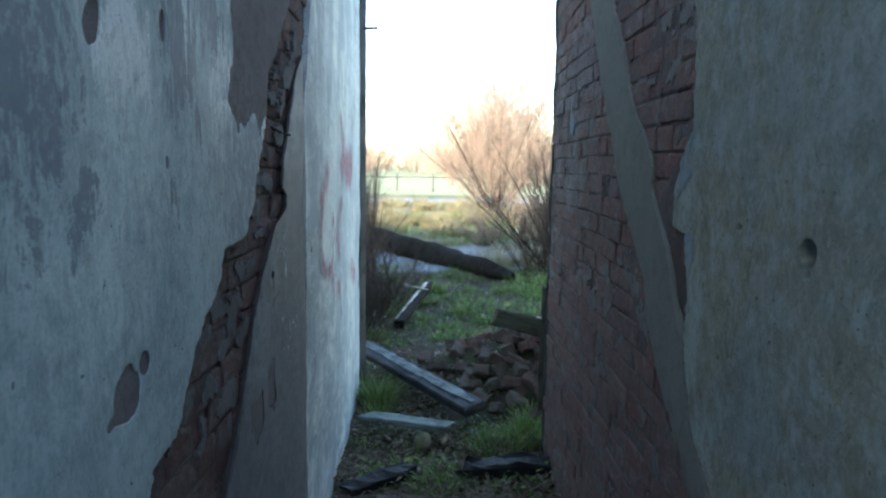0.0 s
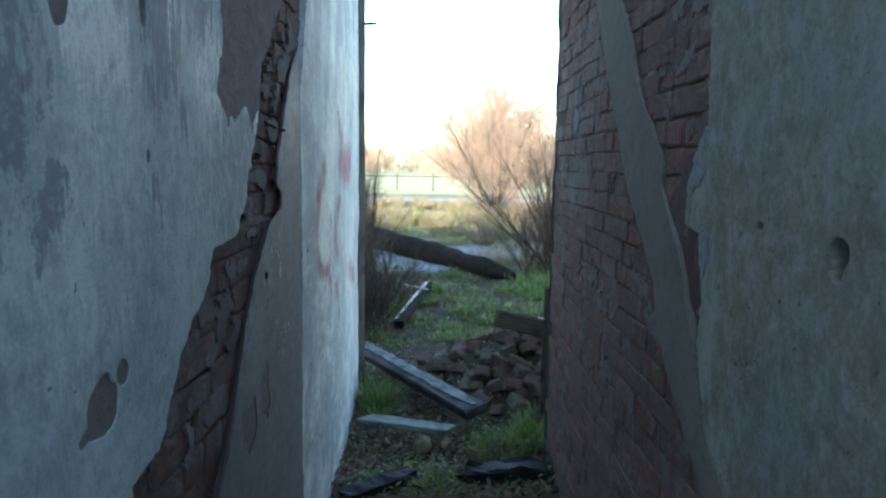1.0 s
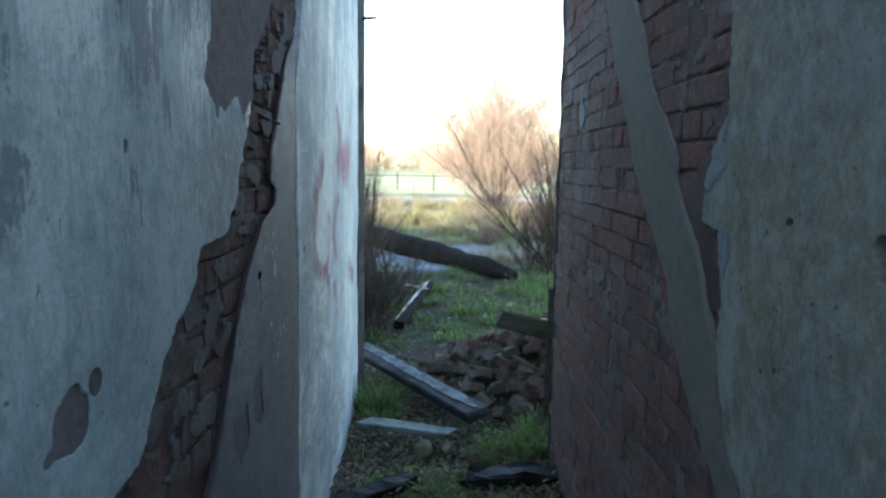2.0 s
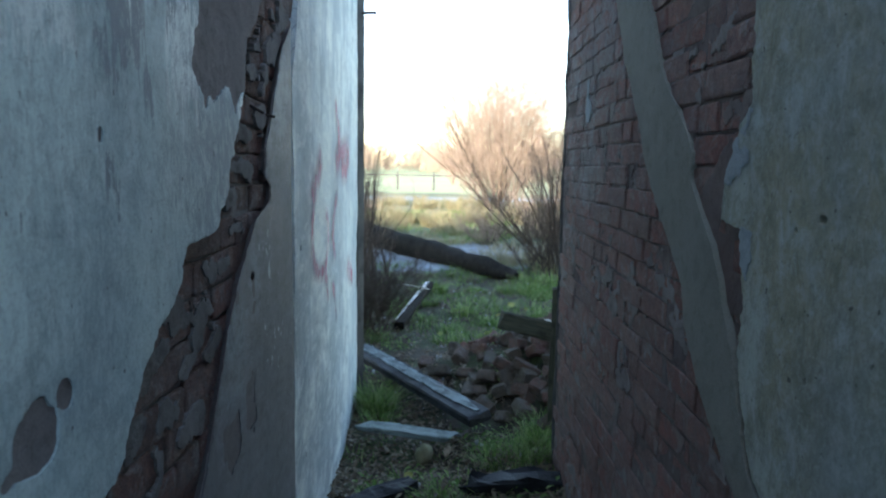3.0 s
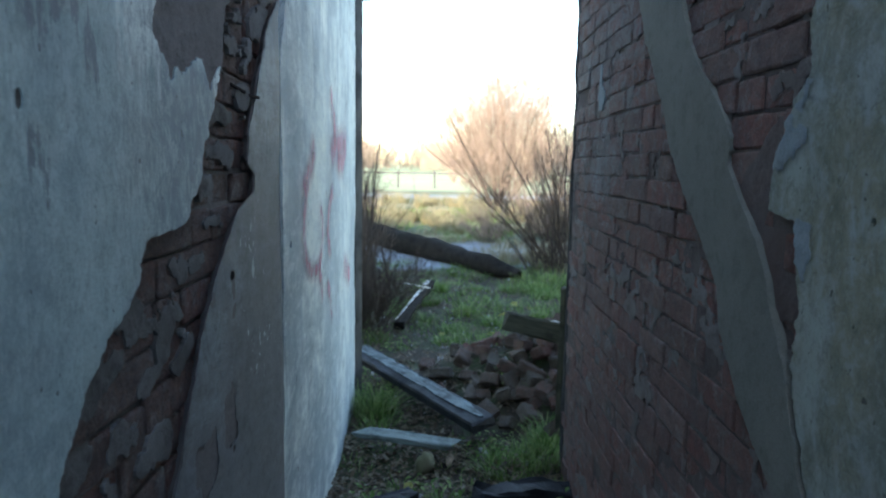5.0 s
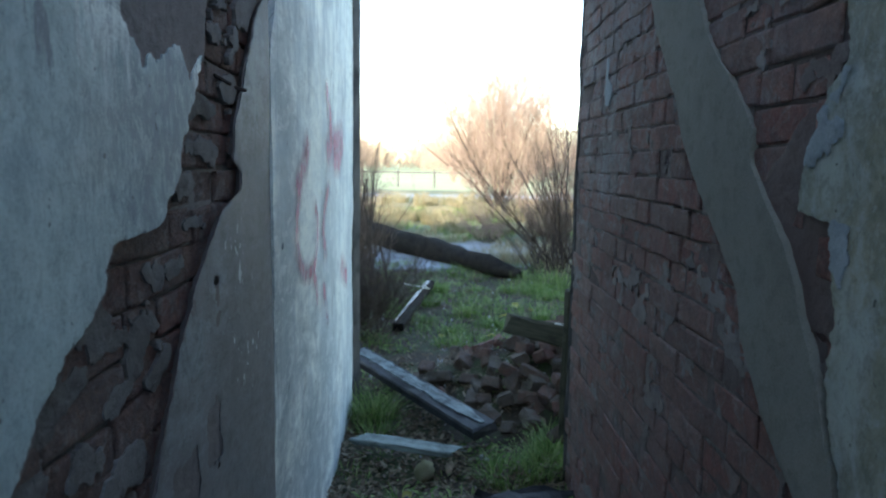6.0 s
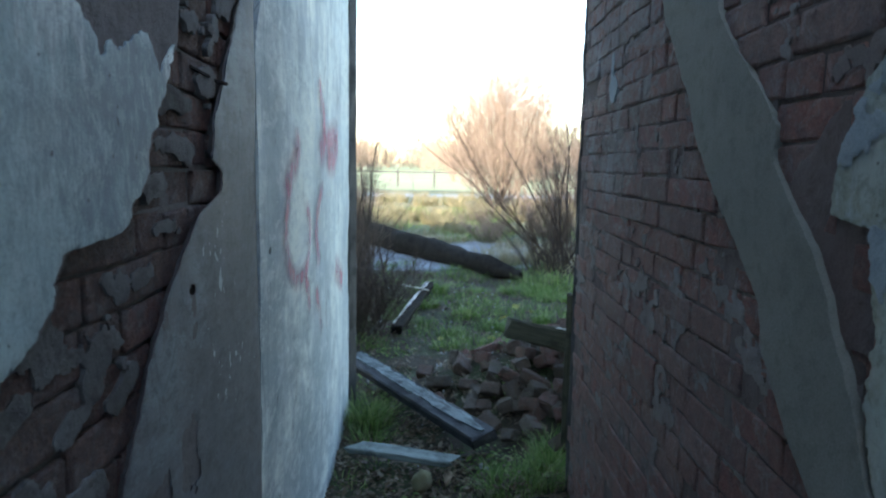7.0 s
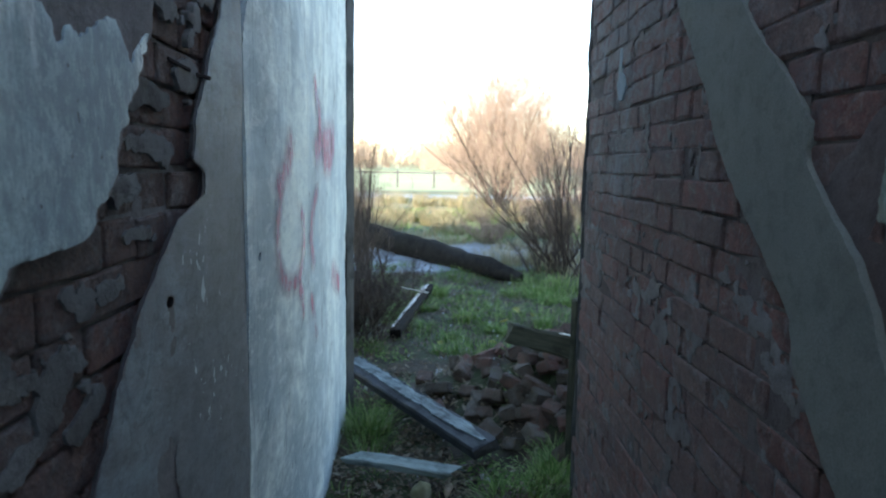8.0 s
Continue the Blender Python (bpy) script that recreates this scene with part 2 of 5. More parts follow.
    comb = n.math("ADD", n.math("MULTIPLY", n.math("MAXIMUM", n.most(n.spot(1.50, 1.88, 0.14, 0.22), n.spot(1.60, 1.735, 0.035, 0.08), n.spot(1.66, 1.98, 0.2, 0.12), n.math("MULTIPLY", n.spot(1.46, 1.60, 0.03, 0.10), 0.6)), -0.4), 0.8), n.math("ADD", n.math("MULTIPLY", brush, 0.9), n.math("MULTIPLY", rag, 0.6)))
    bare = n.ramp(comb, (0.31, 0.0), (0.40, 0.9))
    col = n.mix(bare, col, (0.192, 0.218, 0.242))
    col = n.scuffs(col, n.coords((1, 0.6, 0.45)), 30, (0.542, 0.638, 0.634), (0.249, 0.302, 0.328), 0.38)
    col = n.scuffs(col, n.coords((1, 0.8, 0.3)), 85, (0.565, 0.661, 0.645), (0.226, 0.269, 0.29), 0.30)
    line = n.math("ABSOLUTE", n.math("SUBTRACT", n.noise(flat, 3.1, 4, 0.55, 0.6), 0.5))
    col = n.mix(n.math("MULTIPLY", n.ramp(line, (0.001, 0.6), (0.0035, 0.0)), n.ramp(big, (0.5, 0.0), (0.6, 1.0))), col, (0.147, 0.179, 0.193))
    specks = n.ramp(n.noise(n.coords((1, 1, 0.7)), 52, 2, 0.5), (0.735, 0.0), (0.75, 0.8))
    col = n.mix(specks, col, (0.102, 0.101, 0.107))
    col = n.mix(n.ramp(fine, (0.32, 0.35), (0.52, 0.0)), col, (0.181, 0.213, 0.226))
    return n.done(col, n.ramp(mid, (0.3, 0.55), (0.7, 0.8)), ((worn, -0.3, 0.0015), (bare, -0.3, 0.001), (mid, 0.45, 0.006), (small, 0.35, 0.002), (fine, 0.3, 0.001)), 0.35)


M_BLUE = blue_material()
M_SLATE = slate_material()
M_WHITE = white_material()


def grey_material():
    """Old grey-green render, blotched and pitted, with pale scuffs."""
    n = Nodes("grey_render")
    flat = n.coords()
    big, mid, small, sand = n.noise(flat, 3.2, 6, 0.7, 0.5), n.noise(n.coords((1, 1, 0.7)), 13, 7, 0.75, 0.6), n.noise(flat, 48, 6, 0.78), n.noise(flat, 230, 3, 0.7)
    col = n.mix(n.ramp(big, (0.38, 0.0), (0.62, 1.0)), (0.19, 0.209, 0.185), (0.23, 0.229, 0.168))
    col = n.mix(n.ramp(mid, (0.50, 0.0), (0.64, 0.75)), col, (0.31, 0.355, 0.352))
    col = n.mix(n.ramp(mid, (0.34, 0.7), (0.46, 0.0)), col, (0.13, 0.133, 0.0971))
    col = n.mix(n.ramp(small, (0.55, 0.0), (0.68, 0.55)), col, (0.35, 0.384, 0.37))
    col = n.mix(n.ramp(small, (0.32, 0.65), (0.44, 0.0)), col, (0.11, 0.118, 0.102))
    cool = n.math("ADD", n.math("MULTIPLY", n.most(n.spot(1.30, 1.80, 0.40, 0.26), n.spot(1.45, 1.15, 0.16, 0.16)), 0.6), n.math("MULTIPLY", n.math("SUBTRACT", n.noise(n.coords((1, 1, 0.7)), 8, 7, 0.75, 0.6), 0.5), 2.2))
    col = n.mix(n.ramp(cool, (0.05, 0.0), (0.55, 0.6)), col, (0.225, 0.258, 0.264))
    rim = n.math("ADD", n.math("MULTIPLY", n.most(n.spot(1.76, 1.25, 0.10, 0.30), n.spot(1.66, 1.0, 0.12, 0.2), n.spot(1.85, 1.60, 0.07, 0.16)), 0.8), n.math("MULTIPLY", n.math("SUBTRACT", n.noise(n.coords((1, 1, 0.5)), 22, 7, 0.75, 0.5), 0.5), 2.0))
    col = n.mix(n.ramp(rim, (0.25, 0.0), (0.62, 0.7)), col, (0.34, 0.369, 0.333))
    line = n.math("ABSOLUTE", n.math("SUBTRACT", n.noise(flat, 3.4, 4, 0.55, 0.5), 0.5))
    col = n.mix(n.math("MULTIPLY", n.ramp(line, (0.001, 0.6), (0.0035, 0.0)), n.ramp(big, (0.48, 0.0), (0.58, 1.0))), col, (0.08, 0.0837, 0.074))
    col = n.scuffs(col, n.coords((1, 0.8, 0.8)), 26, (0.3, 0.335, 0.319), (0.135, 0.143, 0.12), 0.42)
    col = n.scuffs(col, n.coords((1, 0.9, 0.6)), 80, (0.31, 0.345, 0.328), (0.12, 0.128, 0.111), 0.3)
    pits = n.ramp(n.noise(flat, 60, 2, 0.4), (0.72, 0.0), (0.75, 0.8))
    col = n.mix(pits, col, (0.06, 0.0591, 0.0509))
    return n.done(col, 0.88, ((mid, 0.4, 0.008), (small, 0.45, 0.004), (pits, -0.6, 0.004), (sand, 0.3, 0.001)), 0.25)


M_GREY = grey_material()
M_BROWN = render_material("brown_render", (0.185, 0.168, 0.168), (0.235, 0.215, 0.21), (0.125, 0.112, 0.112), 0.8)
M_BAND = render_material("cement_band", (0.165, 0.168, 0.146), (0.20, 0.202, 0.176), (0.125, 0.125, 0.106), 0.3)
M_MORTAR = render_material("mortar", (0.155, 0.14, 0.138), (0.215, 0.20, 0.197), (0.085, 0.072, 0.072), 1.0)
M_SCAR = render_material("scar_plaster", (0.125, 0.117, 0.113), (0.205, 0.20, 0.196), (0.06, 0.051, 0.048), 1.0)
M_JOINT = render_material("pale_joint_mortar", (0.155, 0.128, 0.12), (0.25, 0.23, 0.22), (0.085, 0.066, 0.06), 1.0)
M_CONCRETE = render_material("pale_concrete", (0.40, 0.41, 0.41), (0.46, 0.47, 0.47), (0.30, 0.30, 0.30))
M_FLAKE = render_material("flaking_paint", (0.25, 0.29, 0.31), (0.31, 0.355, 0.375), (0.16, 0.18, 0.19), 0.5)
M_MORTAR_E = render_material("dark_mortar", (0.10, 0.075, 0.07), (0.18, 0.15, 0.14), (0.05, 0.038, 0.036), 1.0)
M_SMEAR = render_material("brown_smear", (0.125, 0.092, 0.085), (0.165, 0.135, 0.128), (0.075, 0.056, 0.052), 1.0)
M_BRICK_W = brick_material("brick_west", ((0.23, 0.125, 0.108), (0.20, 0.135, 0.122), (0.225, 0.165, 0.15), (0.26, 0.145, 0.105)), (0.12, 0.096, 0.094), 0.55)
M_BRICK_E = brick_material("brick_east", ((0.25, 0.105, 0.086), (0.265, 0.135, 0.112), (0.20, 0.118, 0.104), (0.265, 0.17, 0.148)), (0.13, 0.093, 0.086), 0.5, 0.4, ((3.5, 2.05, 0.9, 0.45), (3.45, 1.60, 0.5, 0.25)))
M_BRICK_P = brick_material("brick_rubble", ((0.22, 0.10, 0.075), (0.20, 0.11, 0.085), (0.16, 0.125, 0.095), (0.14, 0.115, 0.09)), (0.09, 0.08, 0.06), 0.25)
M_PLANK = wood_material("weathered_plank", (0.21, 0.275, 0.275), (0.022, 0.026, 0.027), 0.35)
M_BOARD = wood_material("weathered_board", (0.24, 0.30, 0.28), (0.10, 0.125, 0.115), 0.5)
M_CHIP = wood_material("wood_chip", (0.30, 0.23, 0.15), (0.16, 0.11, 0.07), 0.6)
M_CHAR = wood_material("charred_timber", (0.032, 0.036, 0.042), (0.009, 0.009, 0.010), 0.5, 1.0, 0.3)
M_BEAM = wood_material("mossy_beam", (0.095, 0.092, 0.06), (0.04, 0.042, 0.028), 0.7, 1.0, 0.25)
M_PALE = wood_material("split_wood", (0.80, 0.80, 0.74), (0.58, 0.56, 0.50), 0.5)
M_JAMB = wood_material("old_jamb", (0.10, 0.10, 0.095), (0.04, 0.04, 0.04), 0.6)
M_IRON = render_material("rusty_iron", (0.03, 0.028, 0.03), (0.05, 0.035, 0.03), (0.02, 0.02, 0.02))
M_STONE = render_material("mossy_stone", (0.20, 0.20, 0.11), (0.24, 0.22, 0.15), (0.10, 0.11, 0.06))
M_GRASS = leaf_material("grass_blades", (0.08, 0.155, 0.03), (0.135, 0.245, 0.05), (0.34, 0.41, 0.16))
M_STRAW = leaf_material("dry_grass", (0.30, 0.25, 0.15), (0.36, 0.31, 0.19), (0.16, 0.19, 0.09))
M_LITTER = leaf_material("leaf_litter", (0.07, 0.048, 0.03), (0.13, 0.095, 0.05), (0.24, 0.20, 0.14), 0.1)
M_LEAF = leaf_material("yellow_leaf", (0.50, 0.42, 0.10), (0.42, 0.40, 0.12), (0.35, 0.30, 0.10))
# Bark and willow twigs carry shade in their colour, pale twigs carry sunlight.
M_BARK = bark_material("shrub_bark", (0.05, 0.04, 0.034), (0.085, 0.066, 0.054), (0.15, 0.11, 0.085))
M_TWIG_SUN = bark_material("sunlit_twigs", (0.27, 0.205, 0.165), (0.35, 0.265, 0.212), (0.42, 0.32, 0.26))
M_TWIG_SHADE = bark_material("shaded_twigs", (0.10, 0.075, 0.058), (0.15, 0.112, 0.085), (0.20, 0.15, 0.11))
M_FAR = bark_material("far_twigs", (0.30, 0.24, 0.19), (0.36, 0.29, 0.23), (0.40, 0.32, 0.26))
M_LOG = wood_material("rotten_log", (0.03, 0.027, 0.022), (0.008, 0.0075, 0.007), 0.9, 0.6, 0.1)


def pink_material():
    """Spray paint faded into the wall: thickest along the middle of a stroke, thin and patchy towards its edges."""
    n = Nodes("faded_spray_paint")
    u = n.add("ShaderNodeSeparateXYZ", Vector=n.add("ShaderNodeTexCoord").outputs["UV"])
    mid = n.math("SUBTRACT", 1.0, n.math("MULTIPLY", n.math("ABSOLUTE", n.math("SUBTRACT", u.outputs["X"], 0.5)), 2.0))
    end = n.math("MINIMUM", 1.0, n.math("MULTIPLY", n.math("SUBTRACT", 0.5, n.math("ABSOLUTE", n.math("SUBTRACT", u.outputs["Y"], 0.5))), 12.0))
    patchy = n.ramp(n.noise(n.coords((1, 1, 0.35)), 17, 7, 0.75, 0.5), (0.36, 0.12), (0.62, 1.0))
    fac = n.math("MULTIPLY", n.math("MULTIPLY", n.ramp(mid, (0.0, 0.0), (0.75, 0.74)), end), patchy)
    n.done((0.60, 0.25, 0.32), 0.8)
    clear = n.add("ShaderNodeBsdfTransparent")
    m = n.add("ShaderNodeMixShader", Fac=fac)
    n.tree.links.new(clear.outputs[0], m.inputs[1])
    n.tree.links.new(n.bsdf.outputs[0], m.inputs[2])
    n.tree.links.new(m.outputs[0], n.out.inputs[0])
    return n.mat


M_PINK = pink_material()


def soil_material():
    n = Nodes("soil_and_grass")
    flat = n.coords()
    y = n.add("ShaderNodeSeparateXYZ", Vector=n.add("ShaderNodeTexCoord").outputs["Object"]).outputs["Y"]
    big, mid, fine = n.noise(flat, 0.9, 5, 0.65), n.noise(flat, 6, 6, 0.7), n.noise(flat, 60, 4, 0.7)
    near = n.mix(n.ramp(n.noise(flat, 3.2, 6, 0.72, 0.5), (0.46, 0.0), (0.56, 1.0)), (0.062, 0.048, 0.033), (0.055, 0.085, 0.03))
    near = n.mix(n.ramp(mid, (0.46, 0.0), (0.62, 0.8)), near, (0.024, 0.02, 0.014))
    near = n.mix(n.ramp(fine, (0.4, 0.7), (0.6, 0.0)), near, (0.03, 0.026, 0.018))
    # The blue-green tone paints the ruin's shade into the rough grass.
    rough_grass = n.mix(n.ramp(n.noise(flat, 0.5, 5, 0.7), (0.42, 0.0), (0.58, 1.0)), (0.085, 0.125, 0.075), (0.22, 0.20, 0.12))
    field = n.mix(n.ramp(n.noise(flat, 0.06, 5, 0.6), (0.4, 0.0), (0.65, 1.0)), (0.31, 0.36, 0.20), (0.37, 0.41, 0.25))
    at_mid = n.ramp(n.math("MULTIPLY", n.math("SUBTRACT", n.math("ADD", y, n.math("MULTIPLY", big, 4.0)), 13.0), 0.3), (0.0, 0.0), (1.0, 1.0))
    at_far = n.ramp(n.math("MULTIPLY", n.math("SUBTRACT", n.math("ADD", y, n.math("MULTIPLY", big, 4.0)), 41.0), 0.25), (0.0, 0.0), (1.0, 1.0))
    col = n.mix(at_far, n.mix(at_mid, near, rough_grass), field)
    x = n.add("ShaderNodeSeparateXYZ", Vector=n.add("ShaderNodeTexCoord").outputs["Object"]).outputs["X"]

    def band(y_mid, slope, half):
        off = n.math("ABSOLUTE", n.math("SUBTRACT", n.math("SUBTRACT", y, n.math("MULTIPLY", x, slope)), y_mid))
        off = n.math("ADD", off, n.math("MULTIPLY", n.math("SUBTRACT", n.noise(flat, 1.3, 6, 0.7), 0.5), half * 2.4))
        return n.ramp(n.math("DIVIDE", off, half), (0.8, 1.0), (1.0, 0.0))
    track = n.math("MAXIMUM", band(12.6, 0.3, 1.7), band(34.0, 0.0, 2.2))
    wet = n.mix(n.ramp(n.noise(flat, 2.6, 6, 0.7), (0.4, 0.0), (0.6, 1.0)), (0.16, 0.18, 0.20), (0.30, 0.34, 0.37))
    col = n.mix(track, col, wet)
    return n.done(col, n.ramp(track, (0.0, 0.85), (1.0, 0.65)), ((mid, 0.8, 0.03), (fine, 0.7, 0.008)), 0.3)


M_SOIL = soil_material()


# ---- building tools ----
rng = np.random.default_rng(7)


def link(name, verts, faces, material, parent=None, label="", smooth=False):
    me = bpy.data.meshes.new(name)
    me.from_pydata(verts, [], faces)
    if smooth:
        me.polygons.foreach_set("use_smooth", [True] * len(me.polygons))
    me.materials.append(material)
    me.update()
    ob = new(name, me)
    if parent is not None:
        ob.parent = parent
    if label:
        tagged(ob, label=label)
    return ob


def part(name, bm, material, parent=None, label="", smooth=False):
    me = bpy.data.meshes.new(name)
    bm.to_mesh(me)
    bm.free()
    if smooth:
        me.polygons.foreach_set("use_smooth", [True] * len(me.polygons))
    me.materials.append(material)
    ob = new(name, me)
    if parent is not None:
        ob.parent = parent
    if label:
        tagged(ob, label=label)
    return ob


def empty(name, m=None, label="", category="", group=""):
    ob = new(name)
    if m is not None:
        ob.matrix_basis = m
    return tagged(ob, label, category, group)


def fbm(p, octaves=4):
    return noise.fractal(Vector(p), 0.6, 2.0, octaves)


def grid_noise(Y, Z, scale, seed, octaves=4):
    """Smooth value noise on arrays, about -1 to 1."""
    total, amp, norm = np.zeros_like(Y), 1.0, 0.0
    for k in range(octaves):
        r = np.random.default_rng(seed + 31 * k)
        tab = r.uniform(-1, 1, (64, 64))
        a, b = Y * scale * 2**k + 17.3 * k, Z * scale * 2**k + 5.1 * k
        i, j = np.floor(a).astype(int), np.floor(b).astype(int)
        u, v = a - i, b - j
        u, v = u * u * (3 - 2 * u), v * v * (3 - 2 * v)
        t = lambda di, dj: tab[(i + di) % 64, (j + dj) % 64]
        total += amp * ((t(0, 0) * (1 - u) + t(1, 0) * u) * (1 - v) + (t(0, 1) * (1 - u) + t(1, 1) * u) * v)
        norm += amp
        amp *= 0.55
    return total / norm * 1.6


def west_face(y):
    """x of the west wall's plastered face: straight, then splayed out towards the doorway."""
    return np.where(y < 2.68, -0.525, -0.525 - (y - 2.68) * 0.034)


def east_face(y):
    return 0.606 + 0 * y


def coat(name, parent, face, side, y0, y1, z0, z1, cell, keep, depth, relief, material, label="", seed=1, under=0.0):
    """A coat of plaster on a wall: a fine sheet with thickness, broken away where keep(Y, Z) falls below 0 (metres to the edge).
    face: x of its outer surface; side: +1 faces east, -1 faces west; depth: how far its broken edges go in; under: how far they are hollowed."""
    ny, nz = int((y1 - y0) / cell) + 1, int((z1 - z0) / cell) + 1
    ys, zs = np.linspace(y0, y1, ny), np.linspace(z0, z1, nz)
    Y, Z = np.meshgrid(ys, zs, indexing="ij")
    sd = keep(Y, Z)
    kept = (sd[:-1, :-1] + sd[1:, :-1] + sd[:-1, 1:] + sd[1:, 1:]) > 0
    used = np.zeros((ny, nz), int)
    for di in (0, 1):
        for dj in (0, 1):
            used[di:ny - 1 + di, dj:nz - 1 + dj] += kept
    rim = (used > 0) & (used < 4)
    rim[0, :], rim[-1, :], rim[:, 0], rim[:, -1] = (used[0] > 0), (used[-1] > 0), (used[:, 0] > 0), (used[:, -1] > 0)
    inner = np.zeros_like(rim)
    inner[1:-1, 1:-1] = rim[1:-1, 1:-1] & (used[1:-1, 1:-1] < 4)
    gy, gz = np.gradient(sd, ys, zs)
    g2 = gy**2 + gz**2 + 1e-6
    lim = cell * 0.75
    Y = Y - np.where(inner, np.clip(sd * gy / g2, -lim, lim), 0)
    Z = Z - np.where(inner, np.clip(sd * gz / g2, -lim, lim), 0)
    X = face(Y) + side * (relief * grid_noise(Y, Z, 2.2, seed) + relief * 0.35 * grid_noise(Y, Z, 14.0, seed + 5)
                          - 0.0015 * np.exp(-np.clip(sd, 0, 1) / 0.004))
    index = -np.ones((ny, nz), int)
    where = used > 0
    index[where] = np.arange(where.sum())
    verts = np.stack([X[where], Y[where], Z[where]], -1)
    back = -np.ones((ny, nz), int)
    back[rim] = len(verts) + np.arange(rim.sum())
    bx = face(Y[rim]) - side * depth
    jit = 0.003 * grid_noise(Y[rim], Z[rim], 40.0, seed + 9)
    g1 = np.sqrt(g2[rim])
    hy, hz = under * inner[rim] * gy[rim] / g1, under * inner[rim] * gz[rim] / g1
    verts = np.vstack([verts, np.stack([bx, Y[rim] + jit + hy, Z[rim] + jit + hz], -1), np.stack([X[rim], Y[rim], Z[rim]], -1)])
    front = -np.ones((ny, nz), int)
    front[rim] = back[rim] + rim.sum()
    I, J = np.nonzero(kept)
    quads = np.stack([index[I, J], index[I + 1, J], index[I + 1, J + 1], index[I, J + 1]], -1)
    if side < 0:
        quads = quads[:, ::-1]
    faces = quads.tolist()
    pad = np.zeros((ny + 1, nz + 1), bool)
    pad[1:-1, 1:-1] = kept
    for i, j in zip(I.tolist(), J.tolist()):
        for di, dj, a, b in ((-1, 0, (0, 1), (0, 0)), (1, 0, (1, 0), (1, 1)), (0, -1, (0, 0), (1, 0)), (0, 1, (1, 1), (0, 1))):
            if not pad[i + 1 + di, j + 1 + dj]:
                p, q = (i + a[0], j + a[1]), (i + b[0], j + b[1])
                f = [front[q], front[p], back[p], back[q]]
                faces.append([int(k) for k in (f if side > 0 else f[::-1])])
    return link(name, verts.tolist(), faces, material, parent, label, True)


def box_bm(lo, hi):
    bm = bmesh.new()
    bmesh.ops.create_cube(bm, size=1)
    for v in bm.verts:
        v.co = [lo[k] + (v.co[k] + 0.5) * (hi[k] - lo[k]) for k in range(3)]
    return bm


def prism_bm(corners, z0, z1):
    bm = bmesh.new()
    low = [bm.verts.new((x, y, z0)) for x, y in corners]
    top = [bm.verts.new((x, y, z1)) for x, y in corners]
    n = len(corners)
    bm.faces.new(low[::-1])
    bm.faces.new(top)
    for i in range(n):
        bm.faces.new((low[i], low[(i + 1) % n], top[(i + 1) % n], top[i]))
    bmesh.ops.recalc_face_normals(bm, faces=bm.faces)
    return bm


def brick_mesh(name, length, height, thick, wear, seed, material):
    """One worn brick, centred, its length along y and its thickness along x: broad faces in a grid, pitted, with rounded and chipped arrises."""
    r = random.Random(seed)
    e, f = 2.2 * wear / length, 2.2 * wear / height
    cols = (-1, e - 1, -0.35, 0.3, 1 - e, 1) if length > 0.15 else (-1, e - 1, 0.1, 1 - e, 1)
    rows = (-1, f - 1, 1 - f, 1)
    ny, nz = len(cols) - 1, len(rows) - 1
    vs, fs = [], []
    chips = [(r.choice((-1, 1)), r.choice((-1, 1)), r.uniform(0.2, 1.0)) for _ in range(2)]
    tip, tilt = r.uniform(-1, 1) * wear * 0.25, r.uniform(-1, 1) * wear * 0.25
    for sx in (-1, 1):
        base = len(vs)
        for i in range(ny + 1):
            for j in range(nz + 1):
                a, b = cols[i], rows[j]
                rim = (abs(a) == 1) + (abs(b) == 1)
                x = sx * (thick / 2 - wear * (0.7 * rim + (0.3 if rim == 2 else 0)) + r.uniform(-1, 1) * wear * 0.16 + a * tip + b * tilt)
                y, z = a * length / 2 + r.uniform(-1, 1) * wear * 0.4, b * height / 2 + r.uniform(-1, 1) * wear * 0.4
                for cy, cz, k in chips:
                    if a == cy and b == cz:
                        x, y, z = x - sx * 0.006 * k, y - cy * 0.014 * k, z - cz * 0.009 * k
                vs.append((x, y, z))
        for i in range(ny):
            for j in range(nz):
                p = base + i * (nz + 1) + j
                f = (p, p + nz + 1, p + nz + 2, p + 1)
                fs.append(f if sx > 0 else f[::-1])
    h = (ny + 1) * (nz + 1)
    for i in range(ny):
        p, q = i * (nz + 1), i * (nz + 1) + nz
        fs += [(p, p + nz + 1, h + p + nz + 1, h + p), (q + nz + 1, q, h + q, h + q + nz + 1)]
    for j in range(nz):
        p, q = j, ny * (nz + 1) + j
        fs += [(p + 1, p, h + p, h + p + 1), (q, q + 1, h + q + 1, h + q)]
    me = bpy.data.meshes.new(name)
    me.from_pydata(vs, [], fs)
    me.materials.append(material)
    me.update()
    return me


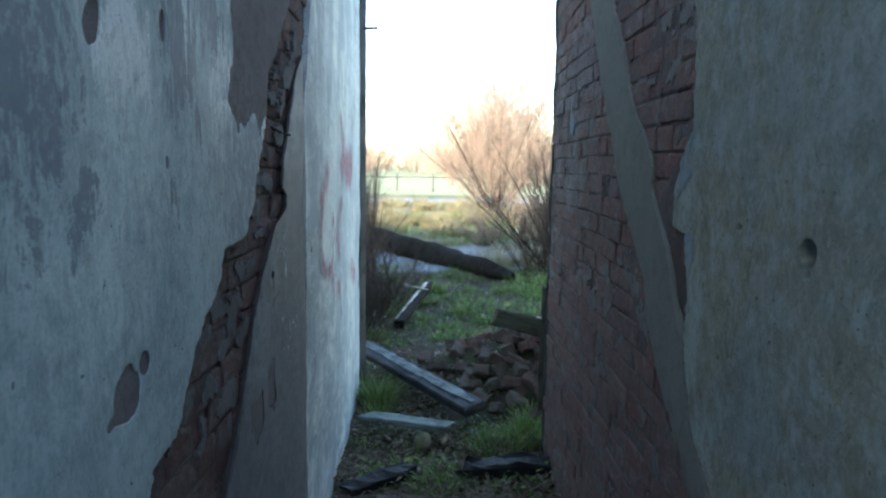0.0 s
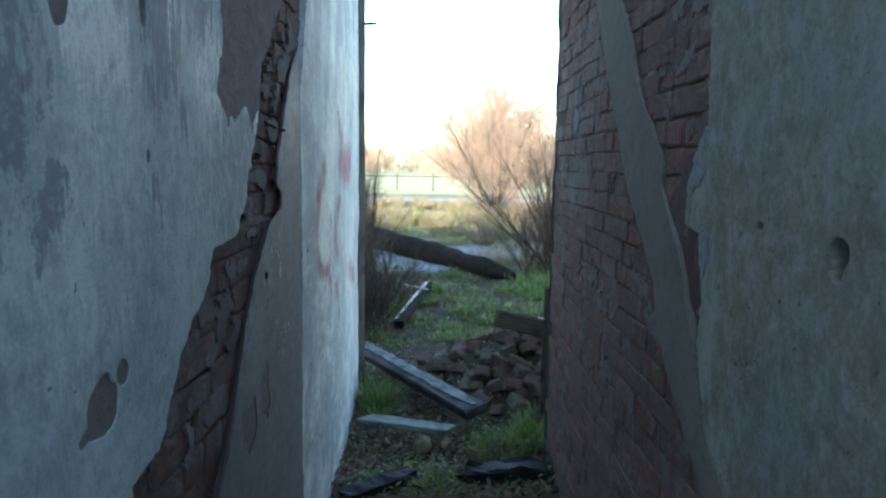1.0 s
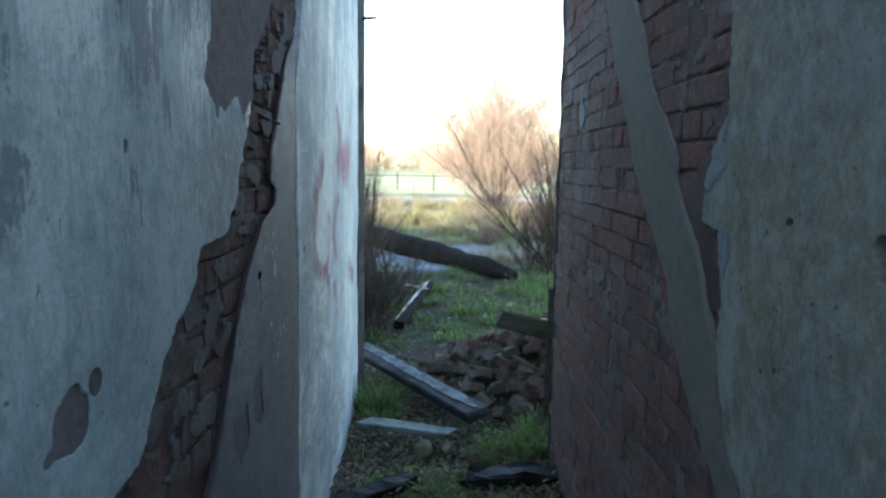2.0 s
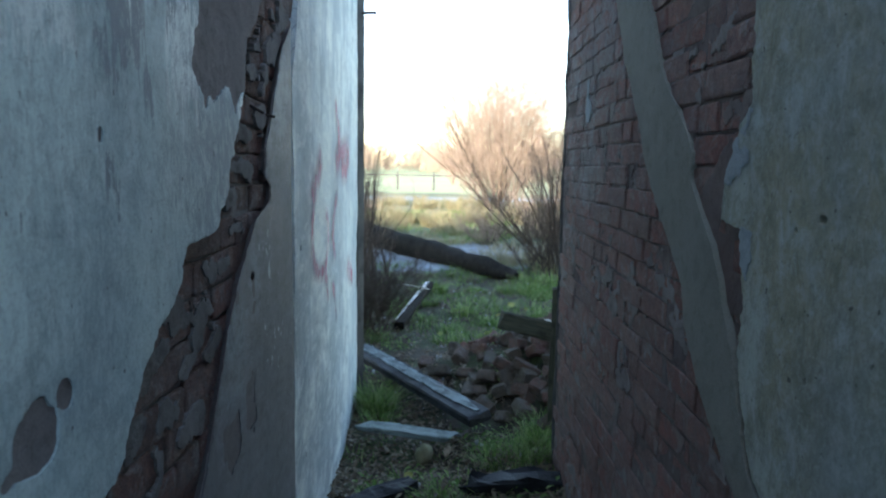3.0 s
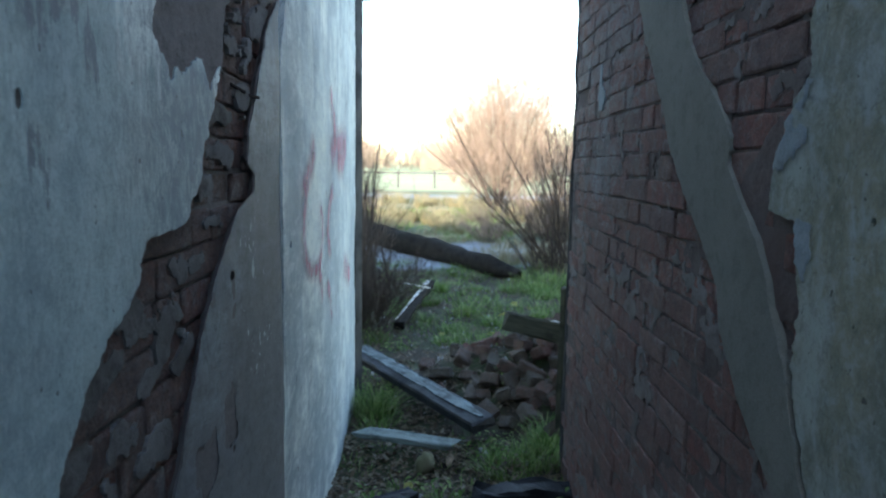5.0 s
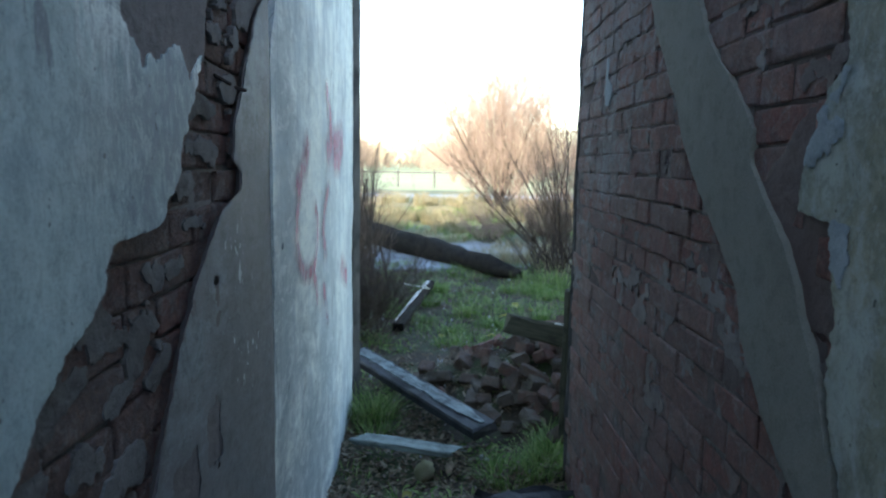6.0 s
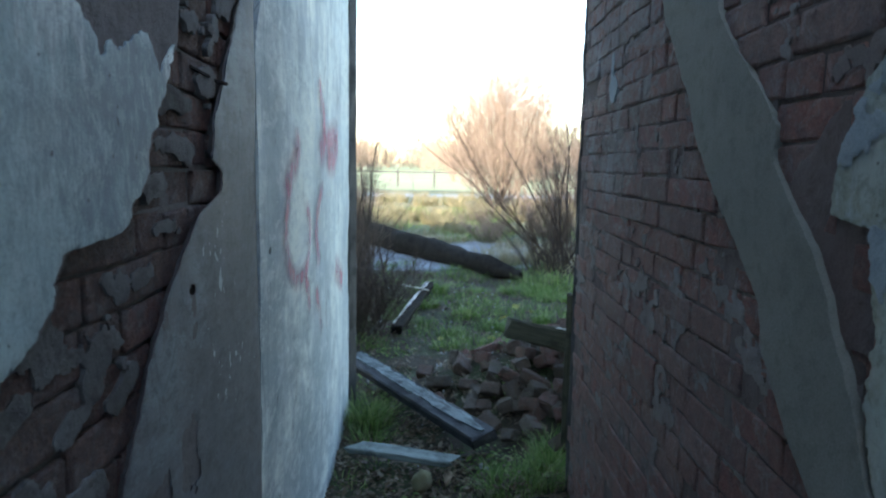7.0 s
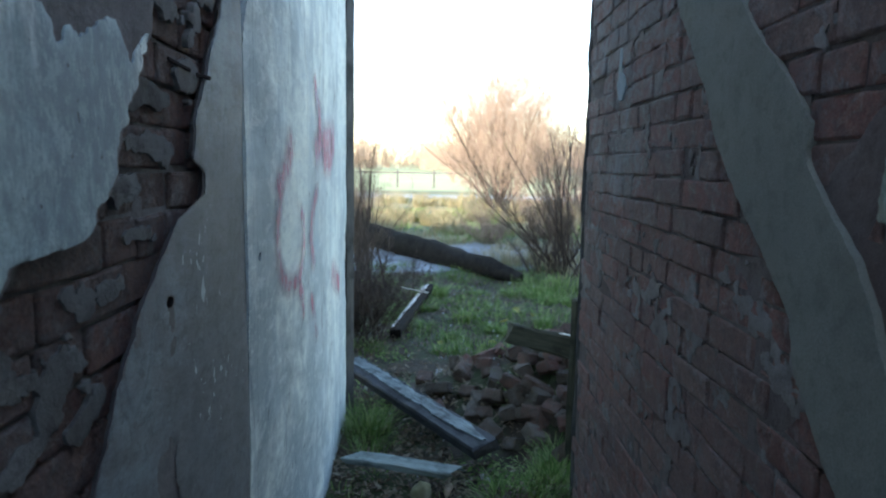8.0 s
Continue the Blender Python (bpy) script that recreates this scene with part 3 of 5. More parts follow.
def lay_bricks(parent, face, side, y0, y1, z0, z1, inset, material, wanted, limit_y, course=0.0775, length=0.24, seed=3):
    """Bricks in courses of stretchers and headers on a wall face. Those with y under limit_y are pieces of their own; the rest is one mesh."""
    r = random.Random(seed)
    joint = 0.006
    kinds = {k: [brick_mesh("brick", L - joint, course - joint, 0.07, 0.005, seed * 50 + i + 20 * k, material) for i in range(7)]
             for k, L in ((0, length), (1, length / 2))}
    verts, faces, count = [], [], 0
    row = 0
    z = z0
    while z < z1:
        y = y0 - r.uniform(0, length)
        while y < y1:
            k = 1 if r.random() < (0.55 if row % 2 else 0.15) else 0
            L = length / 2 if k else length
            cy, cz = y + L / 2, z + course / 2
            if cy + L / 2 < y1 + 0.03 and wanted(cy, cz, L):
                me = r.choice(kinds[k])
                m = pose(float(face(np.array(cy))) - side * (inset + 0.035 + r.gauss(0, 0.0026)), cy, cz + r.uniform(-0.003, 0.003) + 0.006 * noise.noise(Vector((cy * 2.2, cz * 3.0, seed))),
                         r.gauss(0, 0.9), r.gauss(0, 1.4), r.gauss(0, 0.8) + (180 if r.random() < 0.5 else 0))
                if cy < limit_y and count < 300:
                    b = new("brick", me)
                    b.parent = parent
                    b.matrix_basis = m
                    count += 1
                else:
                    base = len(verts)
                    verts += [tuple(m @ v.co) for v in me.vertices]
                    faces += [[base + i for i in p.vertices] for p in me.polygons]
            y += L
        z += course
        row += 1
    if verts:
        tagged(link("bricks", verts, faces, material, parent), kind="stuff")


def broken(points, jag, seed):
    """An upright broken edge as y over z, from a few corners (z, y), roughened."""
    zs, ys = np.array([p[0] for p in points]), np.array([p[1] for p in points])
    order = np.argsort(zs)
    zs, ys = zs[order], ys[order]

    def edge(Z):
        return np.interp(Z, zs, ys) + jag * grid_noise(Z, Z * 0 + seed, 9.0, seed, 5) + jag * 0.55 * grid_noise(Z, Z * 0, 52.0, seed + 3, 4)
    return edge


def blob(Y, Z, cy, cz, ry, rz, jag=0.25, seed=1, tilt=0.0):
    """Signed distance, negative inside, to a ragged oval."""
    a, b = Y - cy, Z - cz
    a, b = a * math.cos(tilt) + b * math.sin(tilt), -a * math.sin(tilt) + b * math.cos(tilt)
    d = np.sqrt((a / ry) ** 2 + (b / rz) ** 2) - 1 + jag * grid_noise(Y, Z, 18.0, seed, 4)
    return d * min(ry, rz)


# ---- the ruin: walls ----
ground_z = -0.04
wall_w = tagged(part("wall_west", prism_bm([(-0.575, -0.1), (-0.575, 2.68), (-0.655, 5.07), (-0.98, 5.07), (-0.98, -0.1)], -0.3, 3.6), M_MORTAR),
                "painted and plastered brick passage wall with plaster broken away", "wall", kind="structure")
wall_e = tagged(part("wall_east", prism_bm([(0.640, -0.1), (1.0, -0.1), (1.0, 3.99), (0.640, 3.99)], -0.3, 3.6), M_MORTAR_E),
                "bare red brick wall with a leftover field of grey render", "wall", kind="structure")

strip_left = broken([(3.3, 3.35), (2.21, 2.52), (1.92, 2.21), (1.79, 2.165), (1.65, 2.09), (1.5, 1.97), (1.46, 1.93), (1.447, 1.75),
                     (1.37, 1.72), (1.31, 1.61), (1.18, 1.49), (1.115, 1.45), (1.095, 1.34), (1.04, 1.32), (0.3, 1.05)], 0.016, 11)
strip_right = broken([(3.3, 3.75), (2.3, 2.88), (2.15, 2.79), (1.946, 2.55), (1.80, 2.455), (1.65, 2.36), (1.58, 2.34), (1.55, 2.40), (1.5, 2.39),
                      (1.46, 2.25), (1.32, 2.09), (1.19, 1.985), (1.06, 1.90), (0.85, 1.74), (0.3, 1.4)], 0.010, 23)


def brown_field(Y, Z):
    """Where the paint skin has come off the render beside the scar, above; its lower edge steps up and down in tongues."""
    low = np.interp(Y, (1.70, 1.76, 1.84, 1.87, 1.93, 1.96, 2.03, 2.06, 2.085, 2.11, 2.15, 2.19, 2.6), (1.88, 1.82, 1.775, 1.745, 1.75, 1.78, 1.795, 1.77, 1.735, 1.76, 1.79, 1.78, 1.95))
    side = np.interp(Z, (1.72, 1.80, 1.90, 2.04, 2.6), (1.76, 1.80, 1.845, 1.836, 1.85))
    return np.minimum(Y - side - 0.02 * grid_noise(Y, Z, 14, 41, 4), Z - low - 0.022 * grid_noise(Y, Z, 22, 43, 4))


def keep_render(Y, Z):
    d = np.maximum(strip_left(Z) - Y, np.minimum(Y - strip_right(Z), 2.68 - Y))
    return np.minimum(d, blob(Y, Z, 2.205, 1.312, 0.015, 0.010, 0.4, 62))


def keep_blue(Y, Z):
    d = strip_left(Z) - 0.012 - Y + 0.006 * grid_noise(Y, Z, 30, 47, 3)
    d = np.minimum(d, blob(Y, Z, 1.240, 1.266, 0.052, 0.052, 0.16, 51, 0.3))
    d = np.minimum(d, blob(Y, Z, 1.190, 1.236, 0.022, 0.011, 0.2, 52, 0.3))
    d = np.minimum(d, blob(Y, Z, 1.309, 1.300, 0.022, 0.023, 0.2, 53))
    d = np.minimum(d, blob(Y, Z, 1.178, 1.858, 0.022, 0.036, 0.3, 54, -0.3))
    d = np.minimum(d, blob(Y, Z, 1.43, 1.65, 0.005, 0.011, 0.3, 55))
    d = np.minimum(d, blob(Y, Z, 1.43, 1.90, 0.012, 0.03, 0.3, 57))
    return np.minimum(d, -brown_field(Y, Z))


def keep_slate(Y, Z):
    d = Y - strip_right(Z) - 0.001 + 0.004 * grid_noise(Y, Z, 30, 48, 3)
    d = np.minimum(d, 2.68 + 0.004 * grid_noise(Z, Z * 0, 3.0, 61, 3) - Y)
    d = np.minimum(d, blob(Y, Z, 2.205, 1.312, 0.017, 0.012, 0.4, 62))
    return np.minimum(d, np.minimum(blob(Y, Z, 2.17, 0.96, 0.05, 0.085, 0.45, 63), blob(Y, Z, 2.0, 0.93, 0.06, 0.06, 0.5, 64)))


coat("render_coat", wall_w, lambda y: west_face(y) - 0.004, 1, 0.7, 3.0, 0.6, 2.75, 0.008, keep_render, 0.024, 0.002, M_BROWN, "bare brown render", 71, 0.03)
coat("paint_coat", wall_w, west_face, 1, 0.7, 2.6, 0.6, 2.6, 0.006, keep_blue, 0.006, 0.0022, M_BLUE, "flaking pale blue limewash", 71)
coat("paint_coat", wall_w, west_face, 1, -0.1, 0.7, 0.0, 3.6, 0.1, lambda Y, Z: Y * 0 + 1, 0.05, 0.0, M_BLUE, "", 72)
coat("slate_coat", wall_w, west_face, 1, 1.3, 2.70, 0.3, 2.75, 0.007, keep_slate, 0.007, 0.0025, M_SLATE, "slate grey painted plaster", 73, 0.008)


def keep_white(Y, Z):
    edge = 2.683 + 0.004 * grid_noise(Z, Z * 0, 3.0, 61, 3) + np.clip(Z - 1.85, 0, 2) * 0.45
    d = np.minimum(Y - edge, 4.985 + 0.012 * grid_noise(Z, Z * 0, 8.0, 65, 4) - Y)
    return np.minimum(d, blob(Y, Z, 2.815, 1.312, 0.014, 0.011, 0.3, 66))


coat("white_coat", wall_w, lambda y: west_face(y) + 0.002, 1, 2.66, 5.10, -0.2, 3.3, 0.013, keep_white, 0.048, 0.006, M_WHITE, "streaked white limewash", 75)


TONGUES = ((2.01, 1.378, 0.085, 0.022, 0.0), (1.935, 1.355, 0.030, 0.030, 0.0), (1.90, 1.285, 0.085, 0.026, -0.25), (1.85, 1.245, 0.03, 0.03, 0.0),
           (1.92, 1.20, 0.045, 0.02, 0.3), (2.075, 1.535, 0.055, 0.030, 0.0), (2.20, 1.685, 0.12, 0.020, 0.05), (2.36, 1.752, 0.065, 0.024, 0.2),
           (2.16, 1.597, 0.12, 0.020, -0.1), (2.11, 1.448, 0.05, 0.018, 0.0), (1.78, 1.19, 0.035, 0.018, 0.2), (1.73, 1.315, 0.06, 0.045, 0.2),
           (2.37, 1.83, 0.07, 0.03, 0.5), (2.25, 1.85, 0.08, 0.03, 0.2), (1.60, 1.24, 0.07, 0.03, 0.3), (1.52, 1.14, 0.06, 0.04, 0.2), (1.66, 1.13, 0.07, 0.03, 0.2),
           (2.50, 1.95, 0.09, 0.03, 0.3), (2.62, 2.06, 0.10, 0.04, 0.3), (1.78, 1.06, 0.08, 0.03, 0.0))


def mortar_smears(Y, Z):
    """Mortar and leftover plaster clinging to the bricks of the scar in ragged tongues."""
    inside = np.minimum(Y - strip_left(Z) - 0.004, strip_right(Z) - 0.012 - Y)
    d = 0.035 * (grid_noise(Y, Z * 1.6, 10.0, 101, 5) + 0.45 * grid_noise(Y, Z, 38.0, 104, 4) - 0.85)
    for k, (cy, cz, ry, rz, tilt) in enumerate(TONGUES):
        d = np.maximum(d, -blob(Y, Z, cy, cz, ry, rz, 0.85, 160 + k, tilt))
    return np.minimum(inside, d)


coat("mortar_bed", wall_w, lambda y: west_face(y) - 0.028, 1, 1.0, 3.4, 0.5, 2.75, 0.008,
     lambda Y, Z: np.minimum(Y - strip_left(Z) + 0.03, strip_right(Z) + 0.03 - Y), 0.017, 0.005, M_MORTAR, "crumbling grey mortar", 103)
coat("mortar_smear", wall_w, lambda y: west_face(y) - 0.013, 1, 1.0, 3.3, 0.55, 2.7, 0.006, mortar_smears, 0.024, 0.007, M_SCAR, "rough grey mortar clinging to bricks", 102)

plaster_edge = broken([(3.3, 2.0), (2.07, 1.865), (1.9, 1.835), (1.75, 1.825), (1.74, 1.84), (1.71, 1.875), (1.59, 1.925), (1.505, 1.945), (1.49, 1.83),
                       (1.37, 1.81), (1.23, 1.806), (1.12, 1.775), (1.0, 1.70), (0.92, 1.59), (0.5, 1.2)], 0.013, 81)
band_left = broken([(3.3, 4.2), (2.37, 3.1), (2.03, 2.855), (1.98, 2.83), (1.75, 2.615), (1.64, 2.54), (1.54, 2.44), (1.40, 2.275), (1.31, 2.17), (1.22, 2.13),
                    (1.1, 2.03), (1.04, 1.95), (0.9, 1.75), (0.5, 1.3)], 0.007, 83)
band_right = broken([(3.3, 3.8), (2.28, 2.74), (2.06, 2.53), (1.92, 2.45), (1.84, 2.36), (1.72, 2.21), (1.66, 2.15), (1.59, 2.15), (1.52, 2.075), (1.43, 1.97),
                     (1.30, 1.89), (1.17, 1.816), (1.06, 1.76), (0.9, 1.6), (0.5, 1.1)], 0.007, 85)


def keep_grey(Y, Z):
    d = plaster_edge(Z) - Y
    d = np.minimum(d, blob(Y, Z, 1.276, 1.515, 0.030, 0.026, 0.15, 87))
    d = np.minimum(d, blob(Y, Z, 1.278, 1.486, 0.020, 0.018, 0.35, 89))
    d = np.minimum(d, blob(Y, Z, 1.224, 1.888, 0.006, 0.009, 0.4, 95))
    d = np.minimum(d, blob(Y, Z, 1.541, 1.536, 0.014, 0.009, 0.5, 96))
    d = np.minimum(d, blob(Y, Z, 1.623, 1.509, 0.006, 0.006, 0.5, 97))
    return np.minimum(d, blob(Y, Z, 1.551, 1.257, 0.005, 0.010, 0.3, 88))


coat("render_coat", wall_e, east_face, -1, 0.85, 2.05, 0.5, 2.6, 0.006, keep_grey, 0.045, 0.003, M_GREY, "worn grey-green render", 91)
coat("render_coat", wall_e, east_face, -1, -0.1, 0.85, 0.0, 3.6, 0.1, lambda Y, Z: Y * 0 + 1, 0.05, 0.0, M_GREY, "", 92)
def keep_flake(Y, Z):
    d = np.minimum(plaster_edge(Z) - 0.003 - Y, Y - plaster_edge(Z) + 0.030 + 0.085 * grid_noise(Y, Z * 0.7, 15.0, 131, 5))
    return np.minimum(d, np.minimum(Z - 1.43, 1.71 - Z) + 0.05 * grid_noise(Y, Z, 15.0, 133, 3))


coat("paint_flake", wall_e, lambda y: east_face(y) - 0.0035, -1, 1.6, 2.0, 1.0, 1.8, 0.005, keep_flake, 0.002, 0.0028, M_FLAKE, "pale curling paint flake", 91)
coat("cement_band", wall_e, lambda y: east_face(y) + 0.0005, -1, 1.2, 3.6, 0.5, 2.75, 0.009,
     lambda Y, Z: np.minimum(np.minimum(Y - band_right(Z), band_left(Z) - Y), np.minimum(Y - plaster_edge(Z) - 0.02, 3.55 - Y)), 0.035, 0.003, M_BAND, "smooth grey cement band", 93)


def east_smears(Y, Z):
    """Thin leftovers of render on the bare bricks."""
    d = -blob(Y, Z, 3.44, 1.86, 0.06, 0.045, 0.45, 114)
    d = np.maximum(d, -blob(Y, Z, 3.47, 1.93, 0.022, 0.06, 0.45, 116))
    return np.minimum(d, np.minimum(Y - plaster_edge(Z) - 0.01, 3.98 - Y))


coat("render_fill", wall_e, lambda y: east_face(y) + 0.0135, -1, 1.6, 3.2, 0.6, 2.6, 0.008,
     lambda Y, Z: np.minimum(np.maximum(np.minimum(np.minimum(2.12 - Y, Z - 1.30), np.interp(Y, (1.8, 1.95, 2.0, 2.08, 2.16), (1.70, 1.70, 1.66, 1.57, 1.50)) - Z) + 0.02 * grid_noise(Y, Z, 12.0, 151, 4),
                                        np.minimum(np.minimum(Y - band_left(Z) + 0.05, band_left(Z) + 0.06 + 0.05 * grid_noise(Z, Z * 0, 5.0, 153, 3) - Y), np.minimum(1.72 - Z, Z - 1.36))),
                             Y - plaster_edge(Z) - 0.006), 0.02, 0.002, M_SMEAR, "smooth dark brown render left between the bricks", 155)
coat("mortar_bed", wall_e, lambda y: east_face(y) + 0.0195, -1, 1.3, 4.0, -0.1, 2.85, 0.008,
     lambda Y, Z: np.minimum(Y - plaster_edge(Z) + 0.03, 3.995 - Y), 0.025, 0.0036, M_MORTAR_E, "crumbling dark mortar", 121)
coat("mortar_smear", wall_e, lambda y: east_face(y) + 0.0145, -1, 1.4, 4.0, 0.0, 2.8, 0.009,
     lambda Y, Z: np.minimum(np.minimum(Y - plaster_edge(Z) - 0.01, 3.985 - Y),
                             0.03 * (grid_noise(Y, Z * 1.4, 9.0, 141, 5) + 0.7 * grid_noise(Y, Z, 34.0, 143, 4) - 0.36)), 0.014, 0.0035, M_JOINT, "mortar smeared over bricks", 145)
coat("render_scrap", wall_e, lambda y: east_face(y) + 0.011, -1, 1.4, 3.92, 0.1, 2.7, 0.009, east_smears, 0.012, 0.002, M_FLAKE, "pale scraps of old limewash", 115)
tagged(part("floor", box_bm((-0.57, -0.1, -0.3), (0.65, 3.4, -0.02)), M_BROWN), "dirty bare floor of the passage", "floor", kind="structure")
# Added, unseen room: pale surfaces bounce skylight in, tall walls block the sun.
for name, lo, hi in (("wall_room_back", (-4.3, -6.3, -0.3), (4.3, -6.0, 5.2)), ("wall_room_west", (-4.3, -6.0, -0.3), (-4.0, 0.2, 5.2)),
                     ("wall_room_east", (4.0, -6.0, -0.3), (4.3, 0.2, 3.6)), ("wall_room_front_west", (-4.0, -0.1, -0.3), (-0.98, 0.2, 3.6)),
                     ("wall_room_front_east", (1.0, -0.1, -0.3), (4.0, 0.2, 3.6))):
    tagged(part(name, box_bm(lo, hi), M_WHITE), "plain unseen wall, added to bounce skylight and block sun", "wall", kind="structure")
tagged(part("floor_room", box_bm((-4.0, -6.0, -0.3), (4.0, -0.1, -0.025)), M_CONCRETE), "unseen pale floor, added to bounce light into the passage", "floor", kind="structure")
# Unseen front walls, added to keep the sun off the near ground.
tagged(part("wall_front_east", box_bm((1.0, 3.5, -0.3), (9, 3.85, 3.6)), M_BRICK_E), "unseen outer brick wall of the ruin, added to shade the ground", "wall", kind="structure")
tagged(part("wall_front_west", box_bm((-14, 4.6, -0.3), (-0.98, 5.0, 4.6)), M_BRICK_E), "unseen outer brick wall of the ruin, added to shade the ground", "wall", kind="structure")


def spray(points, width):
    """A soft-edged stroke of spray paint on the splayed wall, through a few (y, z)."""
    n, across = 40, (-1, -0.5, 0, 0.5, 1)
    q = np.array(points, float)
    t = np.linspace(0, len(q) - 1, n)
    py, pz = np.interp(t, np.arange(len(q)), q[:, 0]), np.interp(t, np.arange(len(q)), q[:, 1])
    for _ in range(4):
        py[1:-1], pz[1:-1] = (py[:-2] + 2 * py[1:-1] + py[2:]) / 4, (pz[:-2] + 2 * pz[1:-1] + pz[2:]) / 4
    dy, dz = np.gradient(py), np.gradient(pz)
    k = np.hypot(dy, dz) + 1e-9
    e = np.array(across)[None, :]
    Y, Z = py[:, None] - e * (dz / k)[:, None] * width / 2, pz[:, None] + e * (dy / k)[:, None] * width / 2
    X = west_face(Y) + 0.008 + 0.006 * grid_noise(Y, Z, 2.2, 75) + 0.0021 * grid_noise(Y, Z, 14.0, 80)
    m = len(across)
    vs = np.stack([X, Y, Z], -1).reshape(-1, 3).tolist()
    fs = [(m * i + j, m * i + j + 1, m * i + m + j + 1, m * i + m + j) for i in range(n - 1) for j in range(m - 1)]
    ob = link("spray_paint_stroke", vs, fs, M_PINK, wall_w, "faded pink spray paint stroke")
    uv = ob.data.uv_layers.new(name="stroke")
    for loop in ob.data.loops:
        uv.data[loop.index].uv = ((across[loop.vertex_index % m] + 1) / 2, (loop.vertex_index // m) / (n - 1))


spray([(3.17, 1.66), (3.26, 1.62), (3.22, 1.57), (3.12, 1.53), (3.03, 1.50), (3.13, 1.46)], 0.13)
spray([(3.10, 1.47), (3.01, 1.38), (3.03, 1.26), (3.12, 1.18), (3.27, 1.14), (3.42, 1.17), (3.51, 1.26), (3.50, 1.36), (3.38, 1.43)], 0.10)
spray([(3.76, 1.93), (3.82, 1.85), (3.92, 1.77), (3.88, 1.66)], 0.13)
spray([(3.72, 1.60), (3.95, 1.66), (4.40, 1.72), (4.25, 1.57), (3.95, 1.60)], 0.20)
spray([(3.86, 1.48), (3.70, 1.36), (3.68, 1.24), (3.74, 1.12)], 0.12)
spray([(4.25, 1.05), (4.41, 0.98), (4.62, 0.90)], 0.18)
spray([(3.36, 1.13), (3.44, 1.08), (3.48, 0.97)], 0.10)
spray([(3.62, 1.05), (3.75, 0.92), (3.80, 0.80)], 0.09)

# ---- outdoors ----
def ground_height(x, y):
    n = noise.noise(Vector((x * 0.9, y * 0.9, 0.3))) * 0.05 + noise.noise(Vector((x * 3.1, y * 3.1, 1.7))) * 0.02
    return ground_z + n * min(1.0, max(0.0, (y - 3.0))) * (1.0 if y < 25 else 0.3)


def spread(limit, first, growth):
    out, step, v = [0.0], first, 0.0
    while v < limit:
        v += step
        out.append(v)
        step *= growth
    return out


side = spread(1800, 0.09, 1.075)
xs = [-v for v in side[:0:-1]] + side
ysg = [-v + 3.0 for v in spread(300, 0.4, 1.4)[:0:-1]] + [3.0 + v for v in spread(3000, 0.08, 1.035)]
gv = [(x, y, ground_height(x, y)) for y in ysg for x in xs]
nx = len(xs)
gf = [(j * nx + i, j * nx + i + 1, (j + 1) * nx + i + 1, (j + 1) * nx + i) for j in range(len(ysg) - 1) for i in range(nx - 1)]
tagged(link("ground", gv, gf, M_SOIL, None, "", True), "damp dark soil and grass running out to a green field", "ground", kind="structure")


def timber(name, a, b, width, height, material, label, category, roll=0.0, rough=0.006, seed=1, ragged=0.02):
    """A sawn timber from a to b with worn edges and split ends; its grain runs along its own x."""
    r = random.Random(seed)
    a, b = Vector(a), Vector(b)
    long = (b - a).length
    n = max(6, int(long / 0.06))
    bm = bmesh.new()
    rings = []
    c = min(width, height) * 0.16
    prof = [(-width / 2 + c, -height / 2), (width / 2 - c, -height / 2), (width / 2, -height / 2 + c), (width / 2, height / 2 - c),
            (width / 2 - c, height / 2), (-width / 2 + c, height / 2), (-width / 2, height / 2 - c), (-width / 2, -height / 2 + c)]
    for i in range(n + 1):
        x = long * i / n - long / 2
        ring = []
        for k, (p, q) in enumerate(prof):
            e = r.uniform(-ragged, ragged) if i in (0, n) else 0
            w = fbm((x * 5, k * 1.7, seed * 3.1)) * rough
            ring.append(bm.verts.new((x + e, p * (1 + w / width), q + w)))
        rings.append(ring)
    m = len(prof)
    for i in range(n):
        for k in range(m):
            bm.faces.new((rings[i][k], rings[i][(k + 1) % m], rings[i + 1][(k + 1) % m], rings[i + 1][k]))
    bm.faces.new(rings[0])
    bm.faces.new(rings[-1][::-1])
    bmesh.ops.recalc_face_normals(bm, faces=bm.faces)
    ob = part(name, bm, material)
    x = (b - a).normalized()
    y = Vector((0, 0, 1)).cross(x).normalized()
    z = x.cross(y)
    ob.matrix_basis = Matrix.Translation((a + b) / 2) @ Matrix((x, y, z)).transposed().to_4x4() @ pose(0, 0, 0, roll)
    return tagged(ob, label, category)


def burnt_plank(a, b, width, height, label, roll, seed, ragged):
    """A plank with a silvered upper face over a blackened body."""
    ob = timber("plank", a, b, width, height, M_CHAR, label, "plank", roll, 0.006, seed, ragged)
    half = (Vector(b) - Vector(a)).length / 2
    r = random.Random(seed)
    n, vs, fs = 60, [], []
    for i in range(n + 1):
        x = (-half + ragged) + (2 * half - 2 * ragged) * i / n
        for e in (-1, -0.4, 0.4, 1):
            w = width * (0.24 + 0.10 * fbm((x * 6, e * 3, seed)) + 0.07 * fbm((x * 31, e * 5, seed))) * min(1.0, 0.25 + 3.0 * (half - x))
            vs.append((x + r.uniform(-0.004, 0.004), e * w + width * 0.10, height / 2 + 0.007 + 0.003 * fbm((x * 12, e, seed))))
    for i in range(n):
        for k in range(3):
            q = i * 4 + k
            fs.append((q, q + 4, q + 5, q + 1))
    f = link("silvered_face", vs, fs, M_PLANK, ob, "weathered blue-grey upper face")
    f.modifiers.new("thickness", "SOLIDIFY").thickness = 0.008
    return ob


